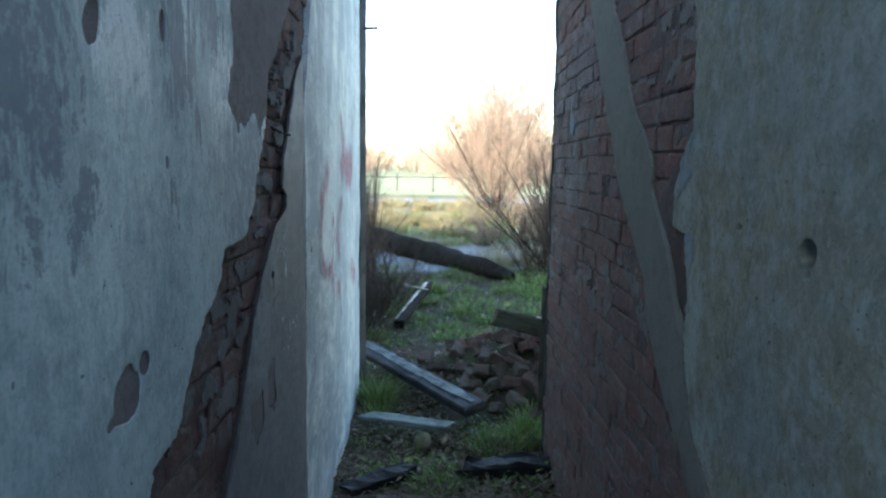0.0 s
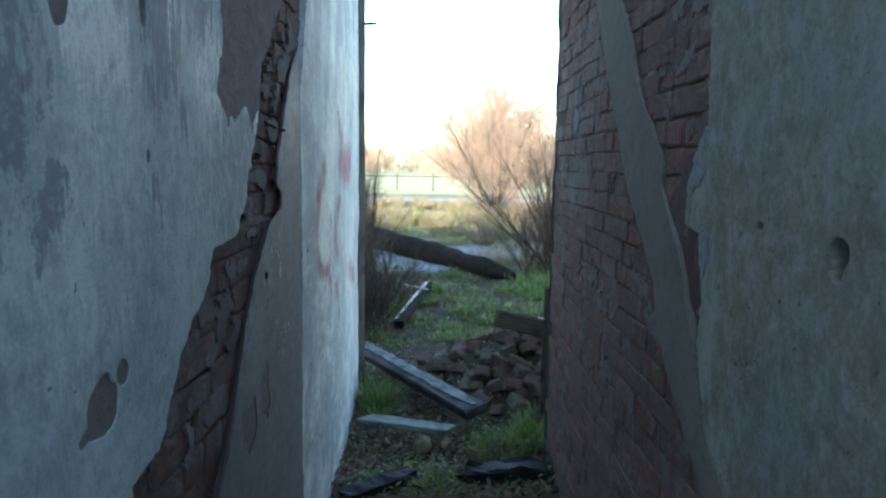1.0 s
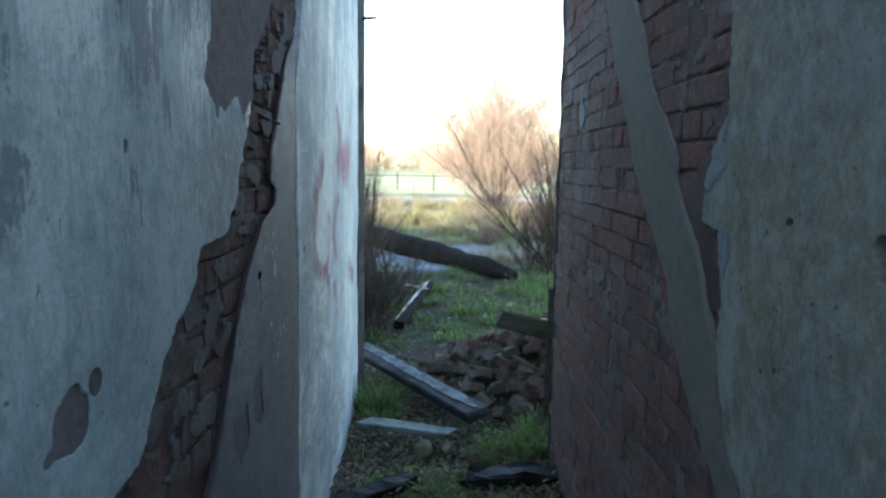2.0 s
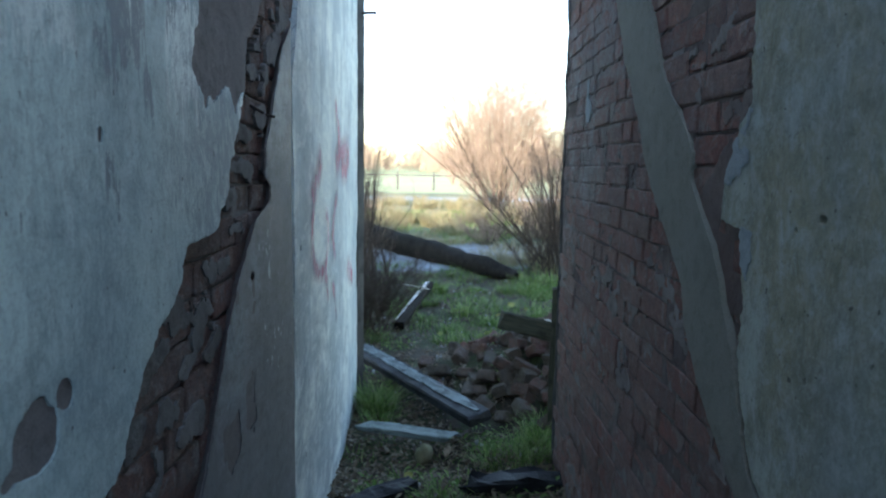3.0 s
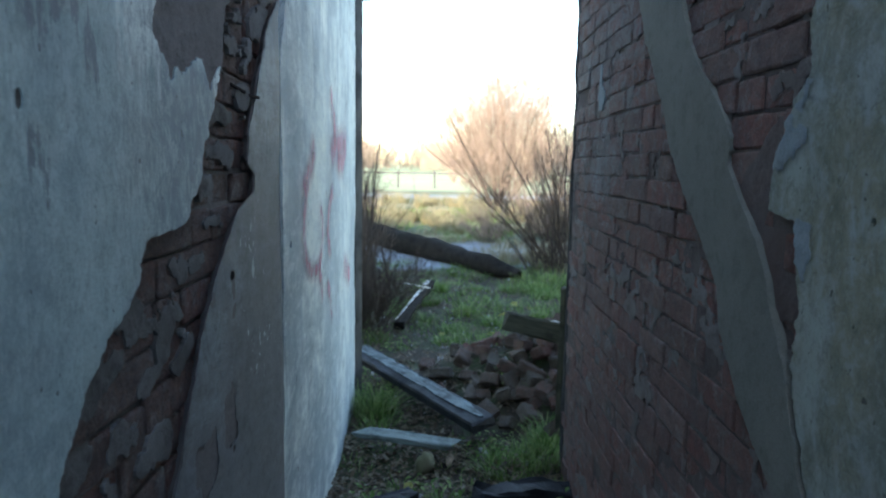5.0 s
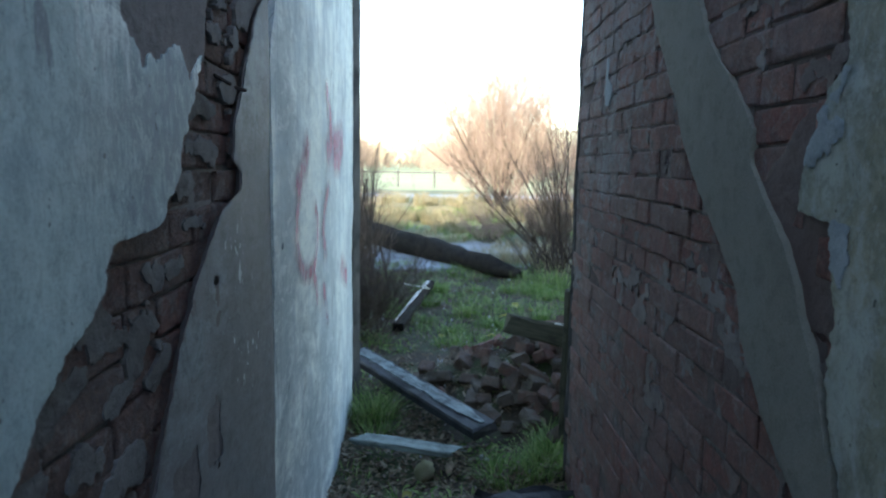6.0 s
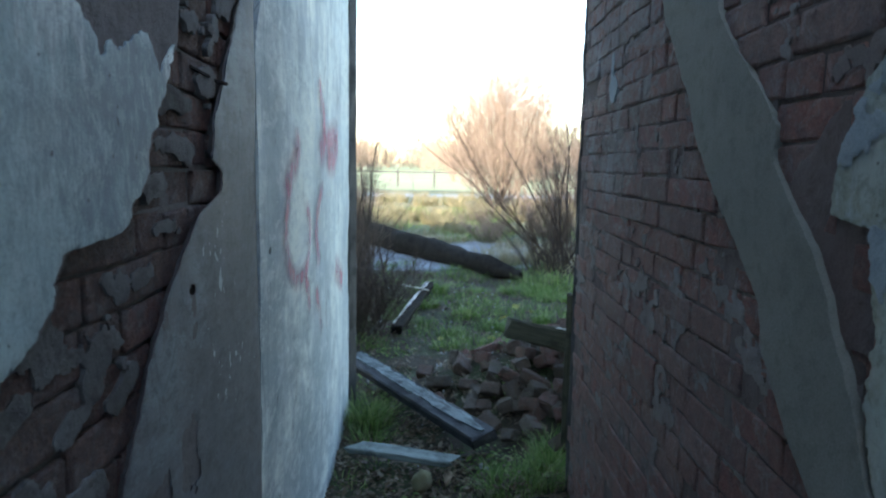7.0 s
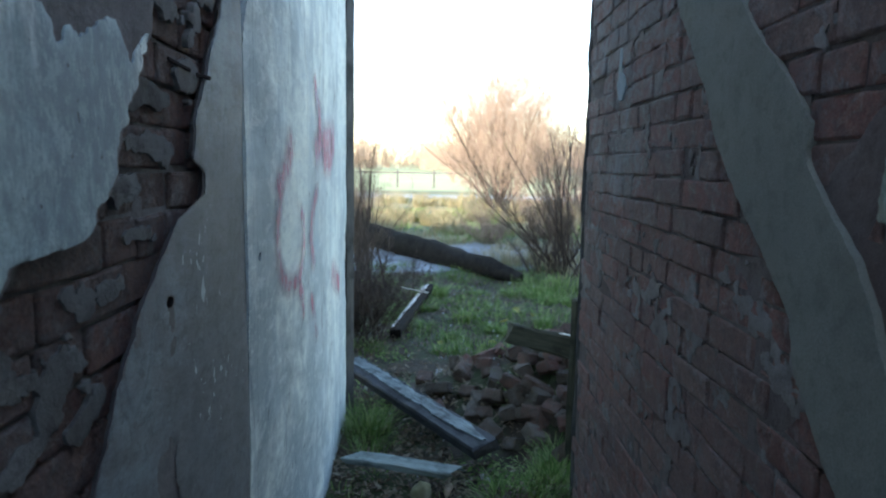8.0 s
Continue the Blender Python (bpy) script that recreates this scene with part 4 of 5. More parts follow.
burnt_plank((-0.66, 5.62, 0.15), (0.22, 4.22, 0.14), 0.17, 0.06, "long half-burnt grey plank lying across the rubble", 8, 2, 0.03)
timber("plank", (-0.45, 4.24, 0.075), (0.05, 4.10, 0.07), 0.10, 0.03, M_BOARD, "short split blue-grey board lying in the grass", "plank", 4, 0.006, 3, 0.06)
beam = timber("beam", (0.39, 4.80, 0.60), (0.82, 4.58, 0.55), 0.07, 0.125, M_BEAM, "mossy squared beam lying on the brick heap", "beam", -6, 0.012, 4, 0.03)
chip = timber("split_end", (-0.10, 0, 0), (0.10, 0, 0), 0.06, 0.014, M_PALE, "pale splintered wood", "", 0, 0.006, 41, 0.05)
del chip["label"]
chip.parent = beam
chip.matrix_basis = pose(0.15, 0.0, 0.064)

timber("charred_beam", (0.12, 3.68, 0.0), (0.86, 3.74, 0.0), 0.12, 0.08, M_CHAR, "black charred beam lying on the ground", "beam", 12, 0.04, 5, 0.05)
timber("charred_beam", (-0.48, 3.40, 0.0), (-0.15, 3.66, 0.0), 0.10, 0.06, M_CHAR, "black charred stub lying on the ground", "beam", 5, 0.02, 6)
def split_post(foot, head, width):
    """A broken post: a dark body, one side split open to pale wood that widens towards the head, and a long splinter standing off it."""
    post = timber("broken_post", foot, head, width, width * 0.8, M_LOG, "broken fence post with a pale split side lying on the grass", "post", 10, seed=7, ragged=0.06)
    half, r = (Vector(head) - Vector(foot)).length / 2, random.Random(71)
    n, vs, fs = 24, [], []
    for i in range(n + 1):
        t = i / n
        x = -half * 0.96 + 1.9 * half * t
        wide = width * (0.08 + 0.34 * t ** 0.8) * (1 + 0.25 * fbm((x * 7, 0, 3)))
        for y, z in ((width * 0.52, -0.03), (width * 0.53, width * 0.36), (width * 0.44, width * 0.42), (width * 0.50 - wide, width * 0.43)):
            vs.append((x + r.uniform(-0.02, 0.02) * (1 if i in (0, n) else 0.2), y + r.uniform(-0.003, 0.003), z + r.uniform(-0.003, 0.003)))
    fs = [(4 * i + k, 4 * i + k + 1, 4 * i + 5 + k, 4 * i + 4 + k) for i in range(n) for k in range(3)]
    f = link("split_face", vs, fs, M_PALE, post, "pale freshly split wood")
    f.modifiers.new("thickness", "SOLIDIFY").thickness = 0.012
    sv, sf = [], []
    for i in range(9):
        t = i / 8
        wide = 0.20 * (1 - t) ** 0.5 + 0.004
        for e in (-1, 1):
            sv.append((half * 0.55 - 0.42 * t, width * 0.45 + 0.16 * t ** 0.8 + e * wide * 0.5 + 0.01 * fbm((t * 5, e, 9)), width * 0.46 + 0.10 * t))
    sf = [(2 * i, 2 * i + 1, 2 * i + 3, 2 * i + 2) for i in range(8)]
    f = link("splinter", sv, sf, M_PALE, post, "long pale splinter")
    f.modifiers.new("thickness", "SOLIDIFY").thickness = 0.014
    return post


split_post((-0.43, 6.95, 0.03), (-0.165, 9.0, 0.08), 0.105)
timber("door_post", (-0.635, 5.135, -0.1), (-0.632, 5.14, 3.3), 0.10, 0.10, M_JAMB, "blackened wooden door post at the wall end", "door post", seed=8, rough=0.012)
timber("door_post", (0.65, 4.035, -0.1), (0.655, 4.05, 3.3), 0.06, 0.07, M_JAMB, "dark wooden door post at the wall end", "door post", seed=9, rough=0.012)
timber("door_stop", (0.612, 4.075, 0.2), (0.618, 4.085, 0.95), 0.03, 0.03, M_BEAM, "thin grey wooden strip fixed to the wall end", "door stop", seed=12)
timber("nail", (-0.545, 2.27, 1.765), (-0.528, 2.335, 1.752), 0.007, 0.007, M_IRON, "rusty nail stuck in the bare brickwork", "nail", seed=13, rough=0.001, ragged=0.0)
timber("nail", (-0.545, 2.36, 1.752), (-0.520, 2.43, 1.748), 0.007, 0.007, M_IRON, "rusty nail stuck in the bare brickwork", "nail", seed=14, rough=0.001, ragged=0.0)
timber("hinge_pin", (-0.62, 5.13, 2.63), (-0.49, 5.11, 2.632), 0.02, 0.016, M_IRON, "rusty iron hinge pin in the door post", "hinge", seed=10, ragged=0.0)


def fallen_log(a, b, r0, r1):
    a, b = Vector(a), Vector(b)
    n, m = 40, 14
    x = (b - a).normalized()
    u = Vector((0, 0, 1)).cross(x).normalized()
    w = x.cross(u)
    vs, fs = [], []
    for i in range(n + 1):
        t = i / n
        c = a.lerp(b, t)
        for k in range(m):
            g = 2 * math.pi * k / m
            rad = (r0 + (r1 - r0) * t) * math.sqrt(min(1.0, 0.12 + 7 * t)) * (1 + 0.22 * fbm((t * 9, math.cos(g) * 1.5, math.sin(g) * 1.5)))
            vs.append(tuple(c + (u * math.cos(g) + w * math.sin(g)) * rad))
    for i in range(n):
        for k in range(m):
            fs.append((i * m + k, i * m + (k + 1) % m, (i + 1) * m + (k + 1) % m, (i + 1) * m + k))
    fs += [tuple(range(m)), tuple(range(n * m, n * m + m))[::-1]]
    tagged(link("fallen_log", vs, fs, M_LOG, None, "", True), "dark rotten fallen log lying on the grass", "log")


fallen_log((1.08, 10.0, 0.04), (-2.3, 15.3, 0.24), 0.15, 0.25)


def heap_top(x, y):
    return 0.46 * math.exp(-((x - 0.85) / 0.55) ** 2 - ((y - 5.15) / 0.55) ** 2) + 0.16 * math.exp(-((x - 0.2) / 0.5) ** 2 - ((y - 5.45) / 0.35) ** 2)


def brick_heap():
    heap = empty("brick_heap", pose(0, 0, 0), "heap of loose red bricks and rubble grown over with moss", "brick heap")
    r = random.Random(5)
    kinds = [brick_mesh("brick", r.choice((0.20, 0.11, 0.13, 0.16)), 0.07, 0.10, 0.010, 900 + i, M_BRICK_P) for i in range(10)]

    top = heap_top
    vs, fs = [], []
    k = 26
    for j in range(k + 1):
        for i in range(k + 1):
            x, y = -0.5 + 2.3 * i / k, 4.2 + 2.0 * j / k
            vs.append((x, y, top(x, y) - 0.06 + 0.03 * fbm((x * 6, y * 6, 1))))
    fs = [(j * (k + 1) + i, j * (k + 1) + i + 1, (j + 1) * (k + 1) + i + 1, (j + 1) * (k + 1) + i) for j in range(k) for i in range(k)]
    link("rubble_core", vs, fs, M_SOIL, heap)
    for _ in range(135):
        x, y = r.gauss(0.72, 0.36), r.gauss(5.05, 0.36)
        t = top(x, y)
        if t < 0.05 or y > 5.9 or x > 1.6:
            continue
        b = new("brick", r.choice(kinds))
        b.parent = heap
        b.matrix_basis = pose(x, y, t + r.uniform(-0.06, 0.015), r.gauss(0, 24), r.gauss(0, 24), r.uniform(0, 360))


brick_heap()


def lump(name, x, y, z, sx, sy, sz, material, label, category, seed):
    bm = bmesh.new()
    bmesh.ops.create_icosphere(bm, subdivisions=3, radius=1)
    for v in bm.verts:
        k = 1 + 0.22 * fbm(v.co * 1.3 + Vector((seed, 0, 0)))
        v.co = Vector((v.co.x * sx, v.co.y * sy, v.co.z * sz)) * k
    ob = part(name, bm, material, None, "", True)
    ob.matrix_basis = pose(x, y, z, 0, 0, seed * 40)
    return tagged(ob, label, category)


lump("stone", -0.10, 3.985, 0.015, 0.055, 0.04, 0.055, M_STONE, "rounded mossy yellow-green stone", "stone", 1)
lump("wood_chip", 0.03, 4.02, 0.02, 0.065, 0.018, 0.016, M_CHIP, "pale brown chip of broken wood", "wood chip", 2)


# The dark lump paints in the deep hole's shade; the core behind is solid.
lump("wall_plug", 0.645, 1.275, 1.518, 0.012, 0.022, 0.020, M_IRON, "dark lump that paints shade into the hole of the render", "wall plug", 0)
lump("wall_plug", 0.634, 1.279, 1.480, 0.014, 0.019, 0.014, M_STONE, "ochre crumb of plaster in a hole of the render", "wall plug", 0)


def fallen_leaf(x, y, z, size, turn, seed):
    """One broad yellow leaf, cupped along its midrib, with a stalk."""
    r = random.Random(seed)
    n, vs, fs = 8, [], []
    for i in range(n + 1):
        t = i / n
        w = size * 0.42 * math.sin(math.pi * min(1.0, t * 0.96 + 0.04)) ** 0.8
        for e in (-1, -0.5, 0, 0.5, 1):
            vs.append((size * (t - 0.5), e * w * (1 + r.uniform(-0.12, 0.12)), 0.18 * size * e * e + 0.05 * size * math.sin(5 * t)))
    fs = [(5 * i + k, 5 * i + k + 1, 5 * i + 6 + k, 5 * i + 5 + k) for i in range(n) for k in range(4)]
    leaf = link("fallen_leaf", vs, fs, M_LEAF, None, "", True)
    leaf.matrix_basis = pose(x, y, z, r.uniform(-25, 25), r.uniform(-25, 25), turn)
    return tagged(leaf, "yellow fallen leaf lying on damp soil", "leaf", "yellow leaves on the ground")


for k, (x, y, size, turn) in enumerate(((-0.175, 3.78, 0.055, 40), (0.62, 7.6, 0.09, 10), (0.80, 8.1, 0.10, 120), (0.95, 7.9, 0.09, 60), (0.25, 6.2, 0.07, 200), (-0.02, 6.8, 0.07, 80), (0.45, 6.9, 0.08, 150))):
    fallen_leaf(x, y, ground_height(x, y) + 0.035, size, turn, 300 + k)


# ---- grass, litter ----
def blades(name, spots, material, label, seed):
    """Bent grass blades. spots: (x, y, radius, count, height, lean)."""
    r = random.Random(seed)
    vs, fs = [], []
    for cx, cy, rad, count, tall, lean in spots:
        for _ in range(count):
            g, d = r.uniform(0, 2 * math.pi), rad * math.sqrt(r.random())
            x, y = cx + d * math.cos(g), cy + d * math.sin(g)
            z = ground_height(x, y) - 0.01
            h = tall * r.uniform(0.45, 1.15)
            out = g + r.gauss(0, 0.8)
            bend = lean * r.uniform(0.3, 1.3) * h
            w = r.uniform(0.0015, 0.0034) * (1 + max(0.0, cy - 5.0) * 0.12)
            sx, sy = -math.sin(out) * w, math.cos(out) * w
            base = len(vs)
            for t, q in ((0, 1), (0.45, 0.9), (0.8, 0.55), (1, 0)):
                px, py, pz = x + math.cos(out) * bend * t * t, y + math.sin(out) * bend * t * t, z + h * (t - 0.25 * lean * t * t)
                if q:
                    vs += [(px - sx * q, py - sy * q, pz), (px + sx * q, py + sy * q, pz)]
                else:
                    vs.append((px, py, pz))
            fs += [(base, base + 1, base + 3, base + 2), (base + 2, base + 3, base + 5, base + 4), (base + 4, base + 5, base + 6)]
    return tagged(link(name, vs, fs, material), label, "grass", kind="stuff")


rr = random.Random(21)
near = [(0.34, 4.02, 0.17, 360, 0.13, 0.9), (0.52, 4.10, 0.12, 240, 0.17, 0.9), (-0.46, 4.85, 0.14, 400, 0.25, 0.9), (0.58, 4.25, 0.1, 200, 0.2, 0.9), (-0.42, 4.55, 0.1, 120, 0.15, 0.9),
        (-0.03, 3.50, 0.13, 200, 0.12, 0.9), (-0.2, 3.75, 0.1, 70, 0.09, 0.9), (0.2, 4.9, 0.08, 60, 0.14, 0.8), (0.62, 4.3, 0.1, 120, 0.2, 0.8)]
near += [(0.3, 3.62, 0.2, 90, 0.10, 0.9), (-0.35, 3.55, 0.12, 80, 0.09, 0.9), (0.75, 5.0, 0.2, 70, 0.5, 0.8)]
near += [(rr.uniform(-0.5, 0.75), rr.uniform(3.4, 5.2), 0.08, 26, 0.07, 0.9) for _ in range(28)]
mid = [(rr.uniform(-1.2, 2.0), rr.uniform(5.8, 10.5), rr.uniform(0.12, 0.35), 90, rr.uniform(0.06, 0.13), 0.9) for _ in range(38)]
mid += [(rr.uniform(-0.6, 1.6), rr.uniform(5.9, 9.6), rr.uniform(0.08, 0.2), 150, rr.uniform(0.1, 0.19), 0.9) for _ in range(26)]
mid += [(0.35, 6.6, 0.3, 320, 0.16, 0.8), (0.9, 7.6, 0.5, 420, 0.15, 0.8), (1.5, 9.6, 0.6, 500, 0.22, 0.7), (0.2, 8.6, 0.5, 300, 0.12, 0.8), (0.0, 7.0, 0.3, 160, 0.1, 0.8)]
mid += [(rr.uniform(-2.5, 1.8), rr.uniform(9.8, 12.0), 0.3, 90, 0.14, 0.8) for _ in range(22)]
mid += [(rr.uniform(-3.5, 3.5), rr.uniform(13.5, 24), rr.uniform(0.2, 0.55), 100, rr.uniform(0.12, 0.3), 0.8) for _ in range(70)]
mid = [(x, y, rad, int(0.85 * count), tall, lean) for x, y, rad, count, tall, lean in mid]
blades("grass", near + mid, M_GRASS, "tufts of wet green grass", 5)
dry = [(rr.uniform(-5, 5), rr.uniform(15.5, 31), rr.uniform(0.2, 0.6), 110, rr.uniform(0.25, 0.6), 0.7) for _ in range(85)]
dry += [(rr.uniform(-2.5, 3.5), rr.uniform(13.6, 17), rr.uniform(0.2, 0.4), 90, rr.uniform(0.15, 0.35), 0.8) for _ in range(40)]
dry += [(-0.2, 18.6, 0.4, 420, 0.6, 0.8), (0.1, 17.0, 0.4, 320, 0.45, 0.8), (-1.0, 19.5, 0.5, 320, 0.6, 0.8), (1.0, 20.0, 0.5, 300, 0.6, 0.8)]
dry += [(1.5 + rr.gauss(0, 0.5), 12.2 + rr.gauss(0, 0.7), 0.35, 150, 0.35, 0.8) for _ in range(10)]
blades("dry_grass", dry, M_STRAW, "tall straw-coloured dead grass", 6)


def litter(seed, count, x0, x1, y0, y1):
    """Fallen leaves and crumbs lying on the soil."""
    r = random.Random(seed)
    vs, fs = [], []
    for _ in range(count):
        x, y = r.uniform(x0, x1), y0 + (y1 - y0) * r.random() ** 1.5
        z = ground_height(x, y) + r.uniform(0.0, 0.03)
        s, g = r.uniform(0.008, 0.026), r.uniform(0, 6.28)
        c, q = math.cos(g) * s, math.sin(g) * s
        t1, t2 = r.uniform(-0.6, 0.6) * s, r.uniform(-0.6, 0.6) * s
        b = len(vs)
        vs += [(x - c, y - q, z - t1), (x + q * 0.55, y - c * 0.55, z + t2), (x + c, y + q, z + t1), (x - q * 0.55, y + c * 0.55, z + t2 * 0.3)]
        fs.append((b, b + 1, b + 2, b + 3))
    tagged(link("leaf_litter", vs, fs, M_LITTER), "brown fallen leaves and crumbs on damp soil", "leaf litter", kind="stuff")


def weeds(seed, spots, material, label):
    """Low broad-leaved weeds and moss: many small tilted leaves."""
    r = random.Random(seed)
    vs, fs = [], []
    for cx, cy, rad, count, tall in spots:
        for _ in range(count):
            g, d = r.uniform(0, 6.28), rad * math.sqrt(r.random())
            x, y = cx + d * math.cos(g), cy + d * math.sin(g)
            z = max(ground_height(x, y), heap_top(x, y) - 0.05) + r.random() ** 2 * tall
            s, g, t = r.uniform(0.009, 0.024), r.uniform(0, 6.28), r.uniform(-0.7, 0.7)
            c, q = math.cos(g) * s, math.sin(g) * s
            b = len(vs)
            vs += [(x - c, y - q, z - t * s), (x + q * 0.5, y - c * 0.5, z + 0.2 * s), (x + c, y + q, z + t * s), (x - q * 0.5, y + c * 0.5, z + 0.2 * s)]
            fs.append((b, b + 1, b + 2, b + 3))
    tagged(link("weeds", vs, fs, material), label, "weeds", kind="stuff")


wr = random.Random(77)
weeds(9, [(wr.uniform(-0.9, 1.8), 3.4 + 7.5 * wr.random() ** 1.3, wr.uniform(0.06, 0.22), 60, 0.07) for _ in range(100)], M_GRASS, "low green weeds and moss on damp soil")
weeds(10, [(wr.uniform(-0.3, 1.2), wr.uniform(4.5, 5.8), 0.12, 40, 0.05) for _ in range(40)], M_LITTER, "brown leaves caught on the rubble")
weeds(11, [(wr.uniform(-0.9, 1.8), 3.4 + 7.5 * wr.random() ** 1.3, wr.uniform(0.06, 0.25), 60, 0.06) for _ in range(110)], M_LITTER, "withered brown weeds on damp soil")
def crumbs(seed, count):
    """Pale chips of plaster and wood scattered over the soil."""
    r = random.Random(seed)
    vs, fs = [], []
    for _ in range(count):
        x, y = r.gauss(0.3, 0.5), 3.5 + 6.5 * r.random()
        z, s = max(ground_height(x, y), heap_top(x, y) - 0.04) + r.uniform(0.005, 0.03), r.uniform(0.006, 0.022)
        b = len(vs)
        turn = pose(x, y, z, r.uniform(0, 90), r.uniform(0, 90), r.uniform(0, 360))
        for p in ((-1, -0.6, -0.3), (1, -0.5, -0.3), (0.8, 0.6, -0.3), (-0.7, 0.7, -0.3), (0.1, 0, 0.5)):
            vs.append(tuple(turn @ Vector([c * s for c in p])))
        fs += [(b + 3, b + 2, b + 1, b), (b, b + 1, b + 4), (b + 1, b + 2, b + 4), (b + 2, b + 3, b + 4), (b + 3, b, b + 4)]
    tagged(link("plaster_crumbs", vs, fs, M_CONCRETE), "pale chips of plaster scattered over the ground", "rubble", kind="stuff")


crumbs(61, 170)
litter(12, 4200, -0.6, 0.8, 3.35, 4.9)
litter(8, 9500, -1.0, 1.9, 3.3, 10.5)


# ---- shrubs and trees ----
def stick(vs, fs, a, b, r0, r1):
    d = b - a
    u = d.orthogonal().normalized()
    w = d.normalized().cross(u)
    i = len(vs)
    for p, r in ((a, r0), (b, r1)):
        for k in range(3):
            g = 2.094 * k
            vs.append(tuple(p + (u * math.cos(g) + w * math.sin(g)) * r))
    for k in range(3):
        fs.append((i + k, i + (k + 1) % 3, i + 3 + (k + 1) % 3, i + 3 + k))


def limb(vs, fs, r, at, way, length, radius, depth, twigs, spreading, up=0.12):
    """A limb in bent pieces that throws off smaller ones."""
    n = 5
    p, d = at, way.normalized()
    for i in range(n):
        q = p + d * (length / n)
        r0, r1 = radius * (1 - 0.8 * i / n), radius * (1 - 0.8 * (i + 1) / n)
        stick(vs, fs, p, q, r0, r1)
        if depth > 0 and i > 0:
            for _ in range(twigs):
                side_way = Vector((r.gauss(0, 1), r.gauss(0, 1), r.gauss(0.25, 0.8))).normalized()
                limb(vs, fs, r, p.lerp(q, r.random()), d + side_way * spreading, length * r.uniform(0.3, 0.55), max(r1 * 0.6, 0.0016), depth - 1, twigs, spreading, up)
        p = q
        d = (d + Vector((r.gauss(0, 0.14), r.gauss(0, 0.14), r.gauss(up, 0.1)))).normalized()


def tube(line):
    """One tapered, bent stem through a row of (place, radius)."""
    vs = [(p.x + r * math.cos(1.2566 * k), p.y + r * math.sin(1.2566 * k), p.z) for p, r in line for k in range(5)]
    fs = [(5 * i + k, 5 * i + (k + 1) % 5, 5 * i + 5 + (k + 1) % 5, 5 * i + 5 + k) for i in range(len(line) - 1) for k in range(5)]
    return vs, fs + [tuple(range(len(vs) - 5, len(vs)))]


def shrub(name, x, y, stems, tall, fan, radius, depth, twigs, m_stem, m_twig, label, category, seed, lean=(0, 0)):
    r = random.Random(seed)
    z = ground_height(x, y)
    base = empty(name, pose(x, y, z), label, category, "bare " + name + "s outside")
    cv, cf = [], []
    for _ in range(stems):
        way = Vector((r.gauss(lean[0], fan), r.gauss(lean[1], fan), 1.0))
        at = Vector((r.gauss(0, 0.12), r.gauss(0, 0.12), -0.03))
        L = tall * r.uniform(0.6, 1.0)
        n, p, d = 6, at, way.normalized()
        line = [(p.copy(), radius)]
        for i in range(n):
            q = p + d * (L / n)
            r0, r1 = radius * (1 - 0.82 * i / n), radius * (1 - 0.82 * (i + 1) / n)
            line.append((q.copy(), r1))
            if i > 0:
                for _ in range(twigs):
                    side_way = Vector((r.gauss(0, 1), r.gauss(0, 1), r.gauss(0.3, 0.7))).normalized()
                    limb(cv, cf, r, p.lerp(q, r.random()), d + side_way * 0.8, L * r.uniform(0.18, 0.38), r1 * 0.55, depth - 1, twigs, 0.8)
            p = q
            d = (d + Vector((r.gauss(0, 0.08), r.gauss(0, 0.08), 0.05))).normalized()
        link("stem", *tube(line), m_stem, base)
    tagged(link("crown", cv, cf, m_twig, base), kind="stuff")
    return base


shrub("shrub", 1.85, 10.9, 15, 2.7, 0.40, 0.022, 2, 3, M_BARK, M_TWIG_SHADE, "leafless many-stemmed willow shrub with thin twigs", "shrub", 31, (-0.22, 0))
shrub("shrub", 2.9, 13.4, 12, 2.7, 0.34, 0.018, 2, 3, M_BARK, M_TWIG_SUN, "leafless many-stemmed willow shrub with sunlit twigs", "shrub", 32, (-0.15, 0))
shrub("shrub", -1.0, 8.7, 15, 2.1, 0.17, 0.016, 2, 2, M_BARK, M_TWIG_SHADE, "thin leafless sapling clump beside the log", "shrub", 33)
shrub("shrub", -1.6, 12.0, 20, 2.0, 0.24, 0.014, 2, 2, M_BARK, M_TWIG_SHADE, "thin leafless sapling clump beside the track", "shrub", 37)
shrub("shrub", -1.15, 10.2, 18, 1.5, 0.3, 0.014, 2, 1, M_BARK, M_BARK, "low dark leafless bush beside the log", "shrub", 39)
shrub("bramble", 1.5, 10.7, 26, 1.15, 0.6, 0.009, 2, 2, M_BARK, M_BARK, "dark tangle of dead twigs under the willow shrub", "bramble", 46)
shrub("bramble", 0.95, 14.6, 30, 1.0, 0.6, 0.008, 2, 3, M_BARK, M_TWIG_SUN, "low tangle of dead twigs by the track", "bramble", 43)
shrub("bramble", 2.3, 15.5, 30, 1.3, 0.6, 0.008, 2, 3, M_BARK, M_TWIG_SUN, "low tangle of dead twigs by the track", "bramble", 44)
shrub("bramble", -2.2, 16.5, 26, 1.1, 0.6, 0.008, 2, 3, M_BARK, M_TWIG_SUN, "low tangle of dead twigs by the track", "bramble", 45)
shrub("bramble", -0.78, 6.9, 34, 0.9, 0.6, 0.006, 2, 3, M_BARK, M_BARK, "low dark tangle of bramble stems by the wall", "bramble", 34)


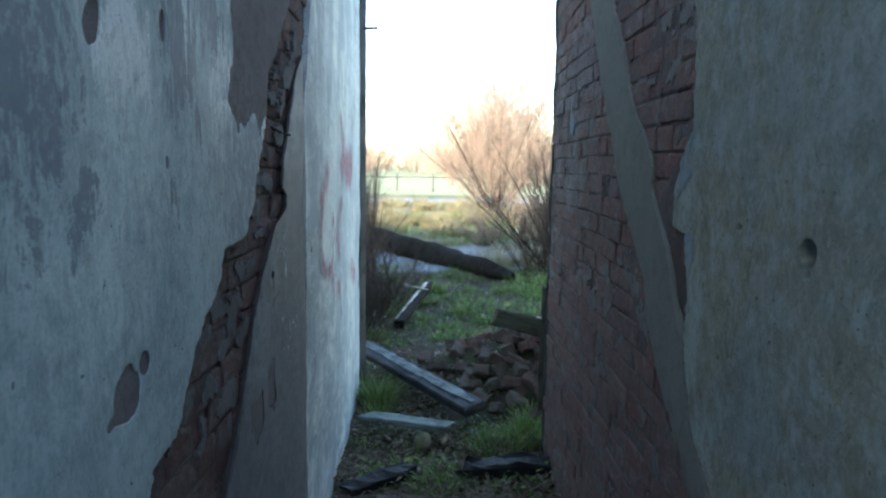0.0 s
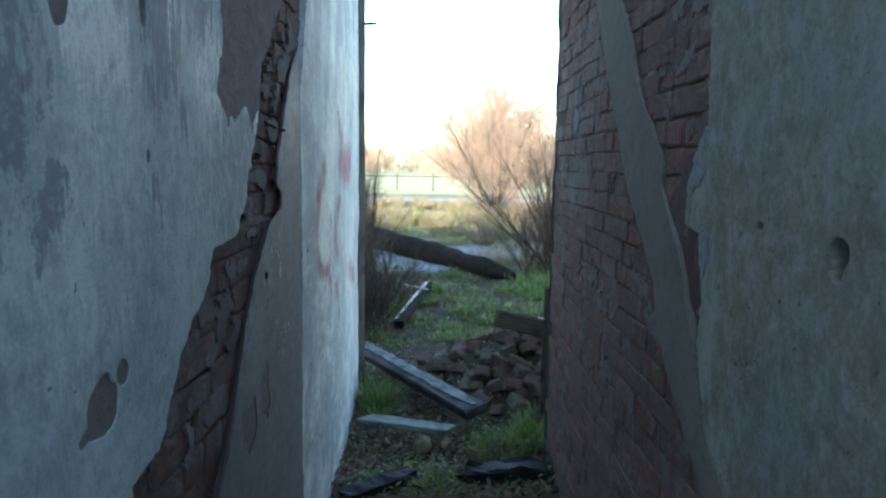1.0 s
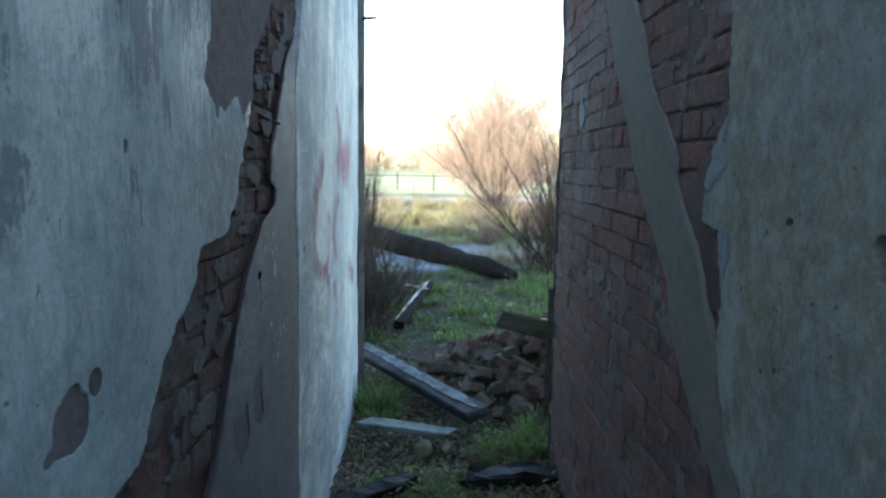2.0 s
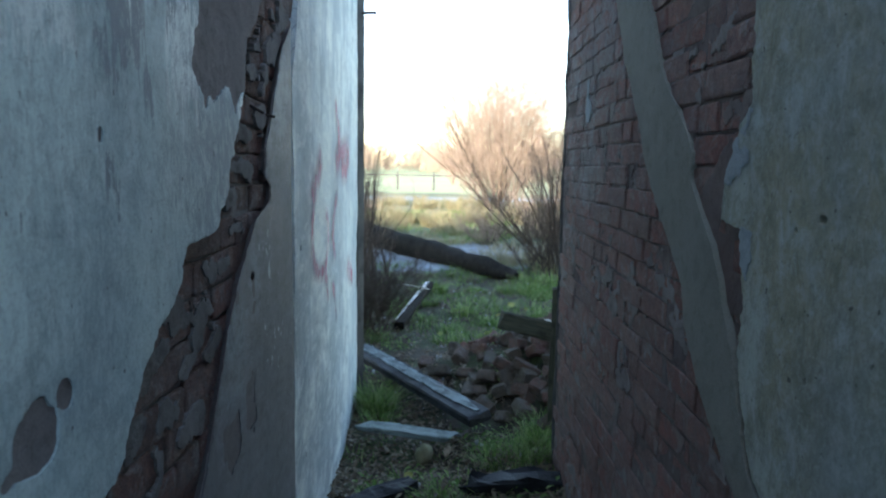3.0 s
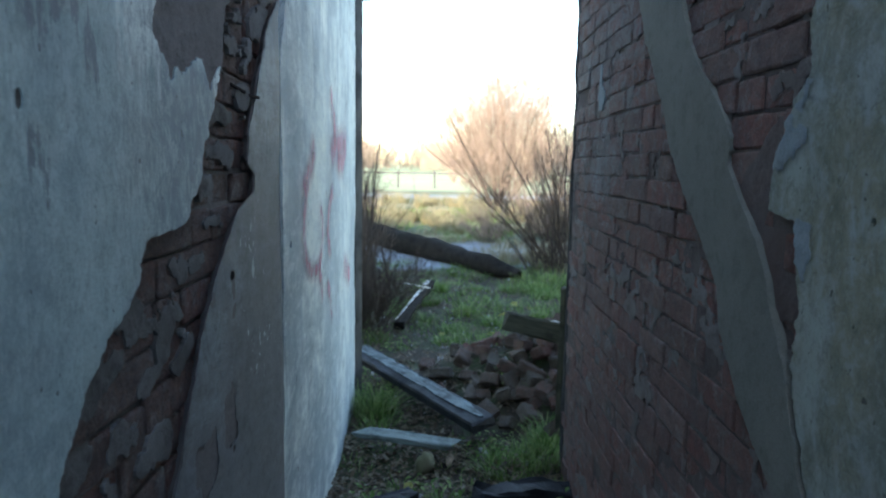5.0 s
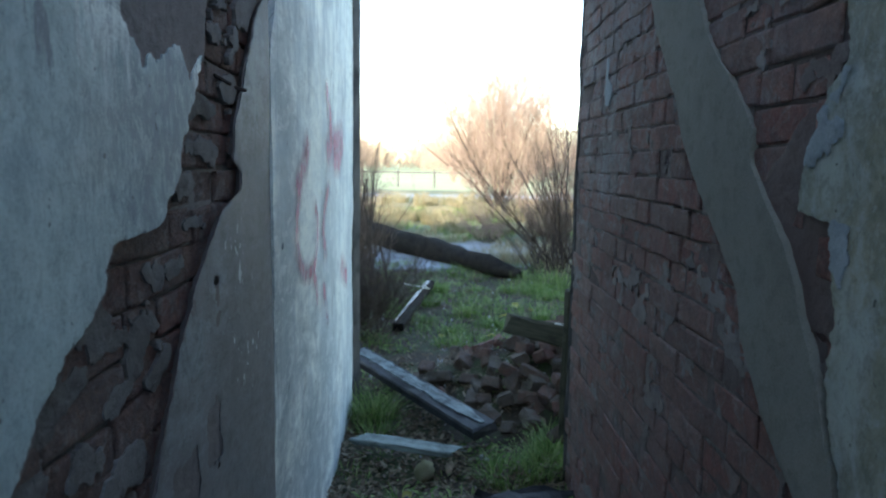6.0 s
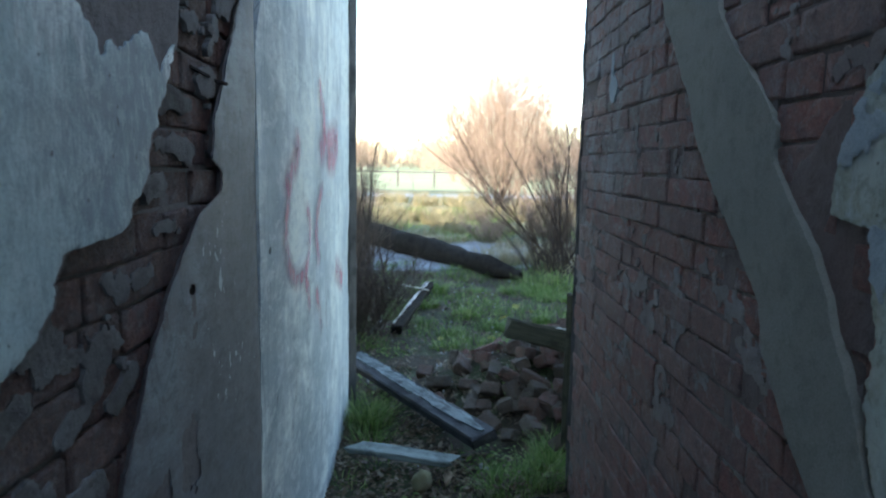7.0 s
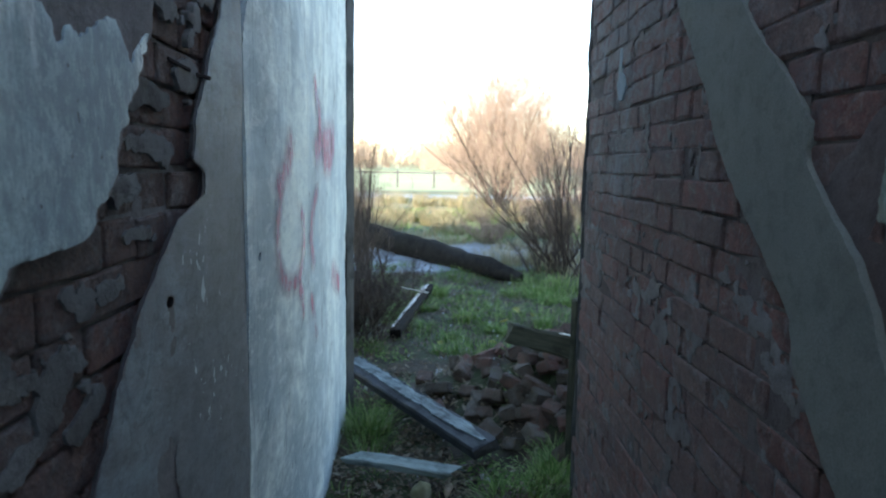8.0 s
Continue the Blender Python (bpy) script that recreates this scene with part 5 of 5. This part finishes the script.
def hazy_tree(x, y, wide, tall, count, seed, m_stem=M_BARK):
    """A bare tree: forking limbs under a rounded, uneven haze of fine sunlit twigs."""
    r = random.Random(seed)
    z = ground_height(x, y)
    base = empty("tree", pose(x, y, z), "sunlit bare tree with a rounded haze of fine twigs", "tree", "bare trees beyond the track")
    cv, cf = [], []
    root = Vector((0, 0, -0.1))
    for _ in range(13):
        tv, tf = [], []
        way = Vector((r.gauss(0, 0.38), r.gauss(0, 0.38), 1))
        limb(tv, tf, r, root, way, tall * r.uniform(0.6, 0.92), 0.05, 1, 1, 0.6, 0.08)
        link("stem", tv, tf, m_stem, base)
    for _ in range(count):
        v = Vector((r.gauss(0, 1), r.gauss(0, 1), r.gauss(0, 1))).normalized() * r.random() ** 0.4
        edge = 1 + 0.22 * noise.noise(v * 2.3 + Vector((seed, 0, 0)))
        at = Vector((v.x * wide * edge, v.y * wide * edge, tall * (0.54 + 0.46 * v.z * edge)))
        if at.z < 0.3:
            continue
        way = (Vector((at.x, at.y, tall * 0.35)) * 0.4 + Vector((r.gauss(0, 0.5), r.gauss(0, 0.5), 0.9 + r.gauss(0, 0.3)))).normalized()
        L = r.uniform(0.2, 0.5)
        end = at + way * L
        stick(cv, cf, at, end, 0.007, 0.003)
        for _ in range(2):
            stick(cv, cf, at.lerp(end, r.random()), end + Vector((r.gauss(0, 0.15), r.gauss(0, 0.15), r.gauss(0, 0.12))), 0.004, 0.002)
    tagged(link("crown", cv, cf, M_TWIG_SUN, base), kind="stuff")


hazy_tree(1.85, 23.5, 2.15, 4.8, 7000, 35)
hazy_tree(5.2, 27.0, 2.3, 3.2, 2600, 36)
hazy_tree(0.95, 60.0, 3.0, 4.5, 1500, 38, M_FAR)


def far_woods():
    r = random.Random(41)
    vs, fs = [], []
    for _ in range(120):
        x, y = r.uniform(-75, 75), r.uniform(150, 185)
        tall = r.uniform(6.0, 11.0)
        for _ in range(70):
            g = r.uniform(0, 6.28)
            at = Vector((x + r.gauss(0, 1.6), y + r.gauss(0, 1.5), r.uniform(0, tall * 0.6)))
            way = Vector((r.gauss(0, 0.4), r.gauss(0, 0.4), 1)).normalized()
            stick(vs, fs, at, at + way * r.uniform(1.0, tall * 0.45), 0.09, 0.03)
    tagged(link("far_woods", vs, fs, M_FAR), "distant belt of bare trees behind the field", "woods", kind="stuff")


far_woods()


def field_fence():
    fence = empty("field_fence", pose(0, 45, 0), "weathered post and rail fence along the field", "fence")
    me = bpy.data.meshes.new("post")
    bm = box_bm((-0.06, -0.06, -0.2), (0.06, 0.06, 1.15))
    bm.to_mesh(me)
    bm.free()
    me.materials.append(M_JAMB)
    for i in range(13):
        p = new("post", me)
        p.parent = fence
        p.matrix_basis = pose(-15 + i * 2.4, 0, 0)
    for z in (0.95,):
        part("rail", box_bm((-15, -0.03, z - 0.05), (13.9, 0.03, z + 0.05)), M_JAMB, fence)


field_fence()

# ---- bricks of the walls, last ----
lay_bricks(wall_w, west_face, 1, 1.0, 3.3, 0.55, 2.7, 0.021, M_BRICK_W,
           lambda y, z, L: strip_left(np.array(z)) - 0.16 < y < strip_right(np.array(z)) + 0.16, 9.0, seed=4)
lay_bricks(wall_e, east_face, -1, 1.45, 4.015, -0.08, 2.95, 0.014, M_BRICK_E,
           lambda y, z, L: y > plaster_edge(np.array(z)) - 0.14 and z > 1.55 - 0.5 * y and not (band_right(np.array(z)) + 0.14 < y < band_left(np.array(z)) - 0.14), 3.2, seed=6)
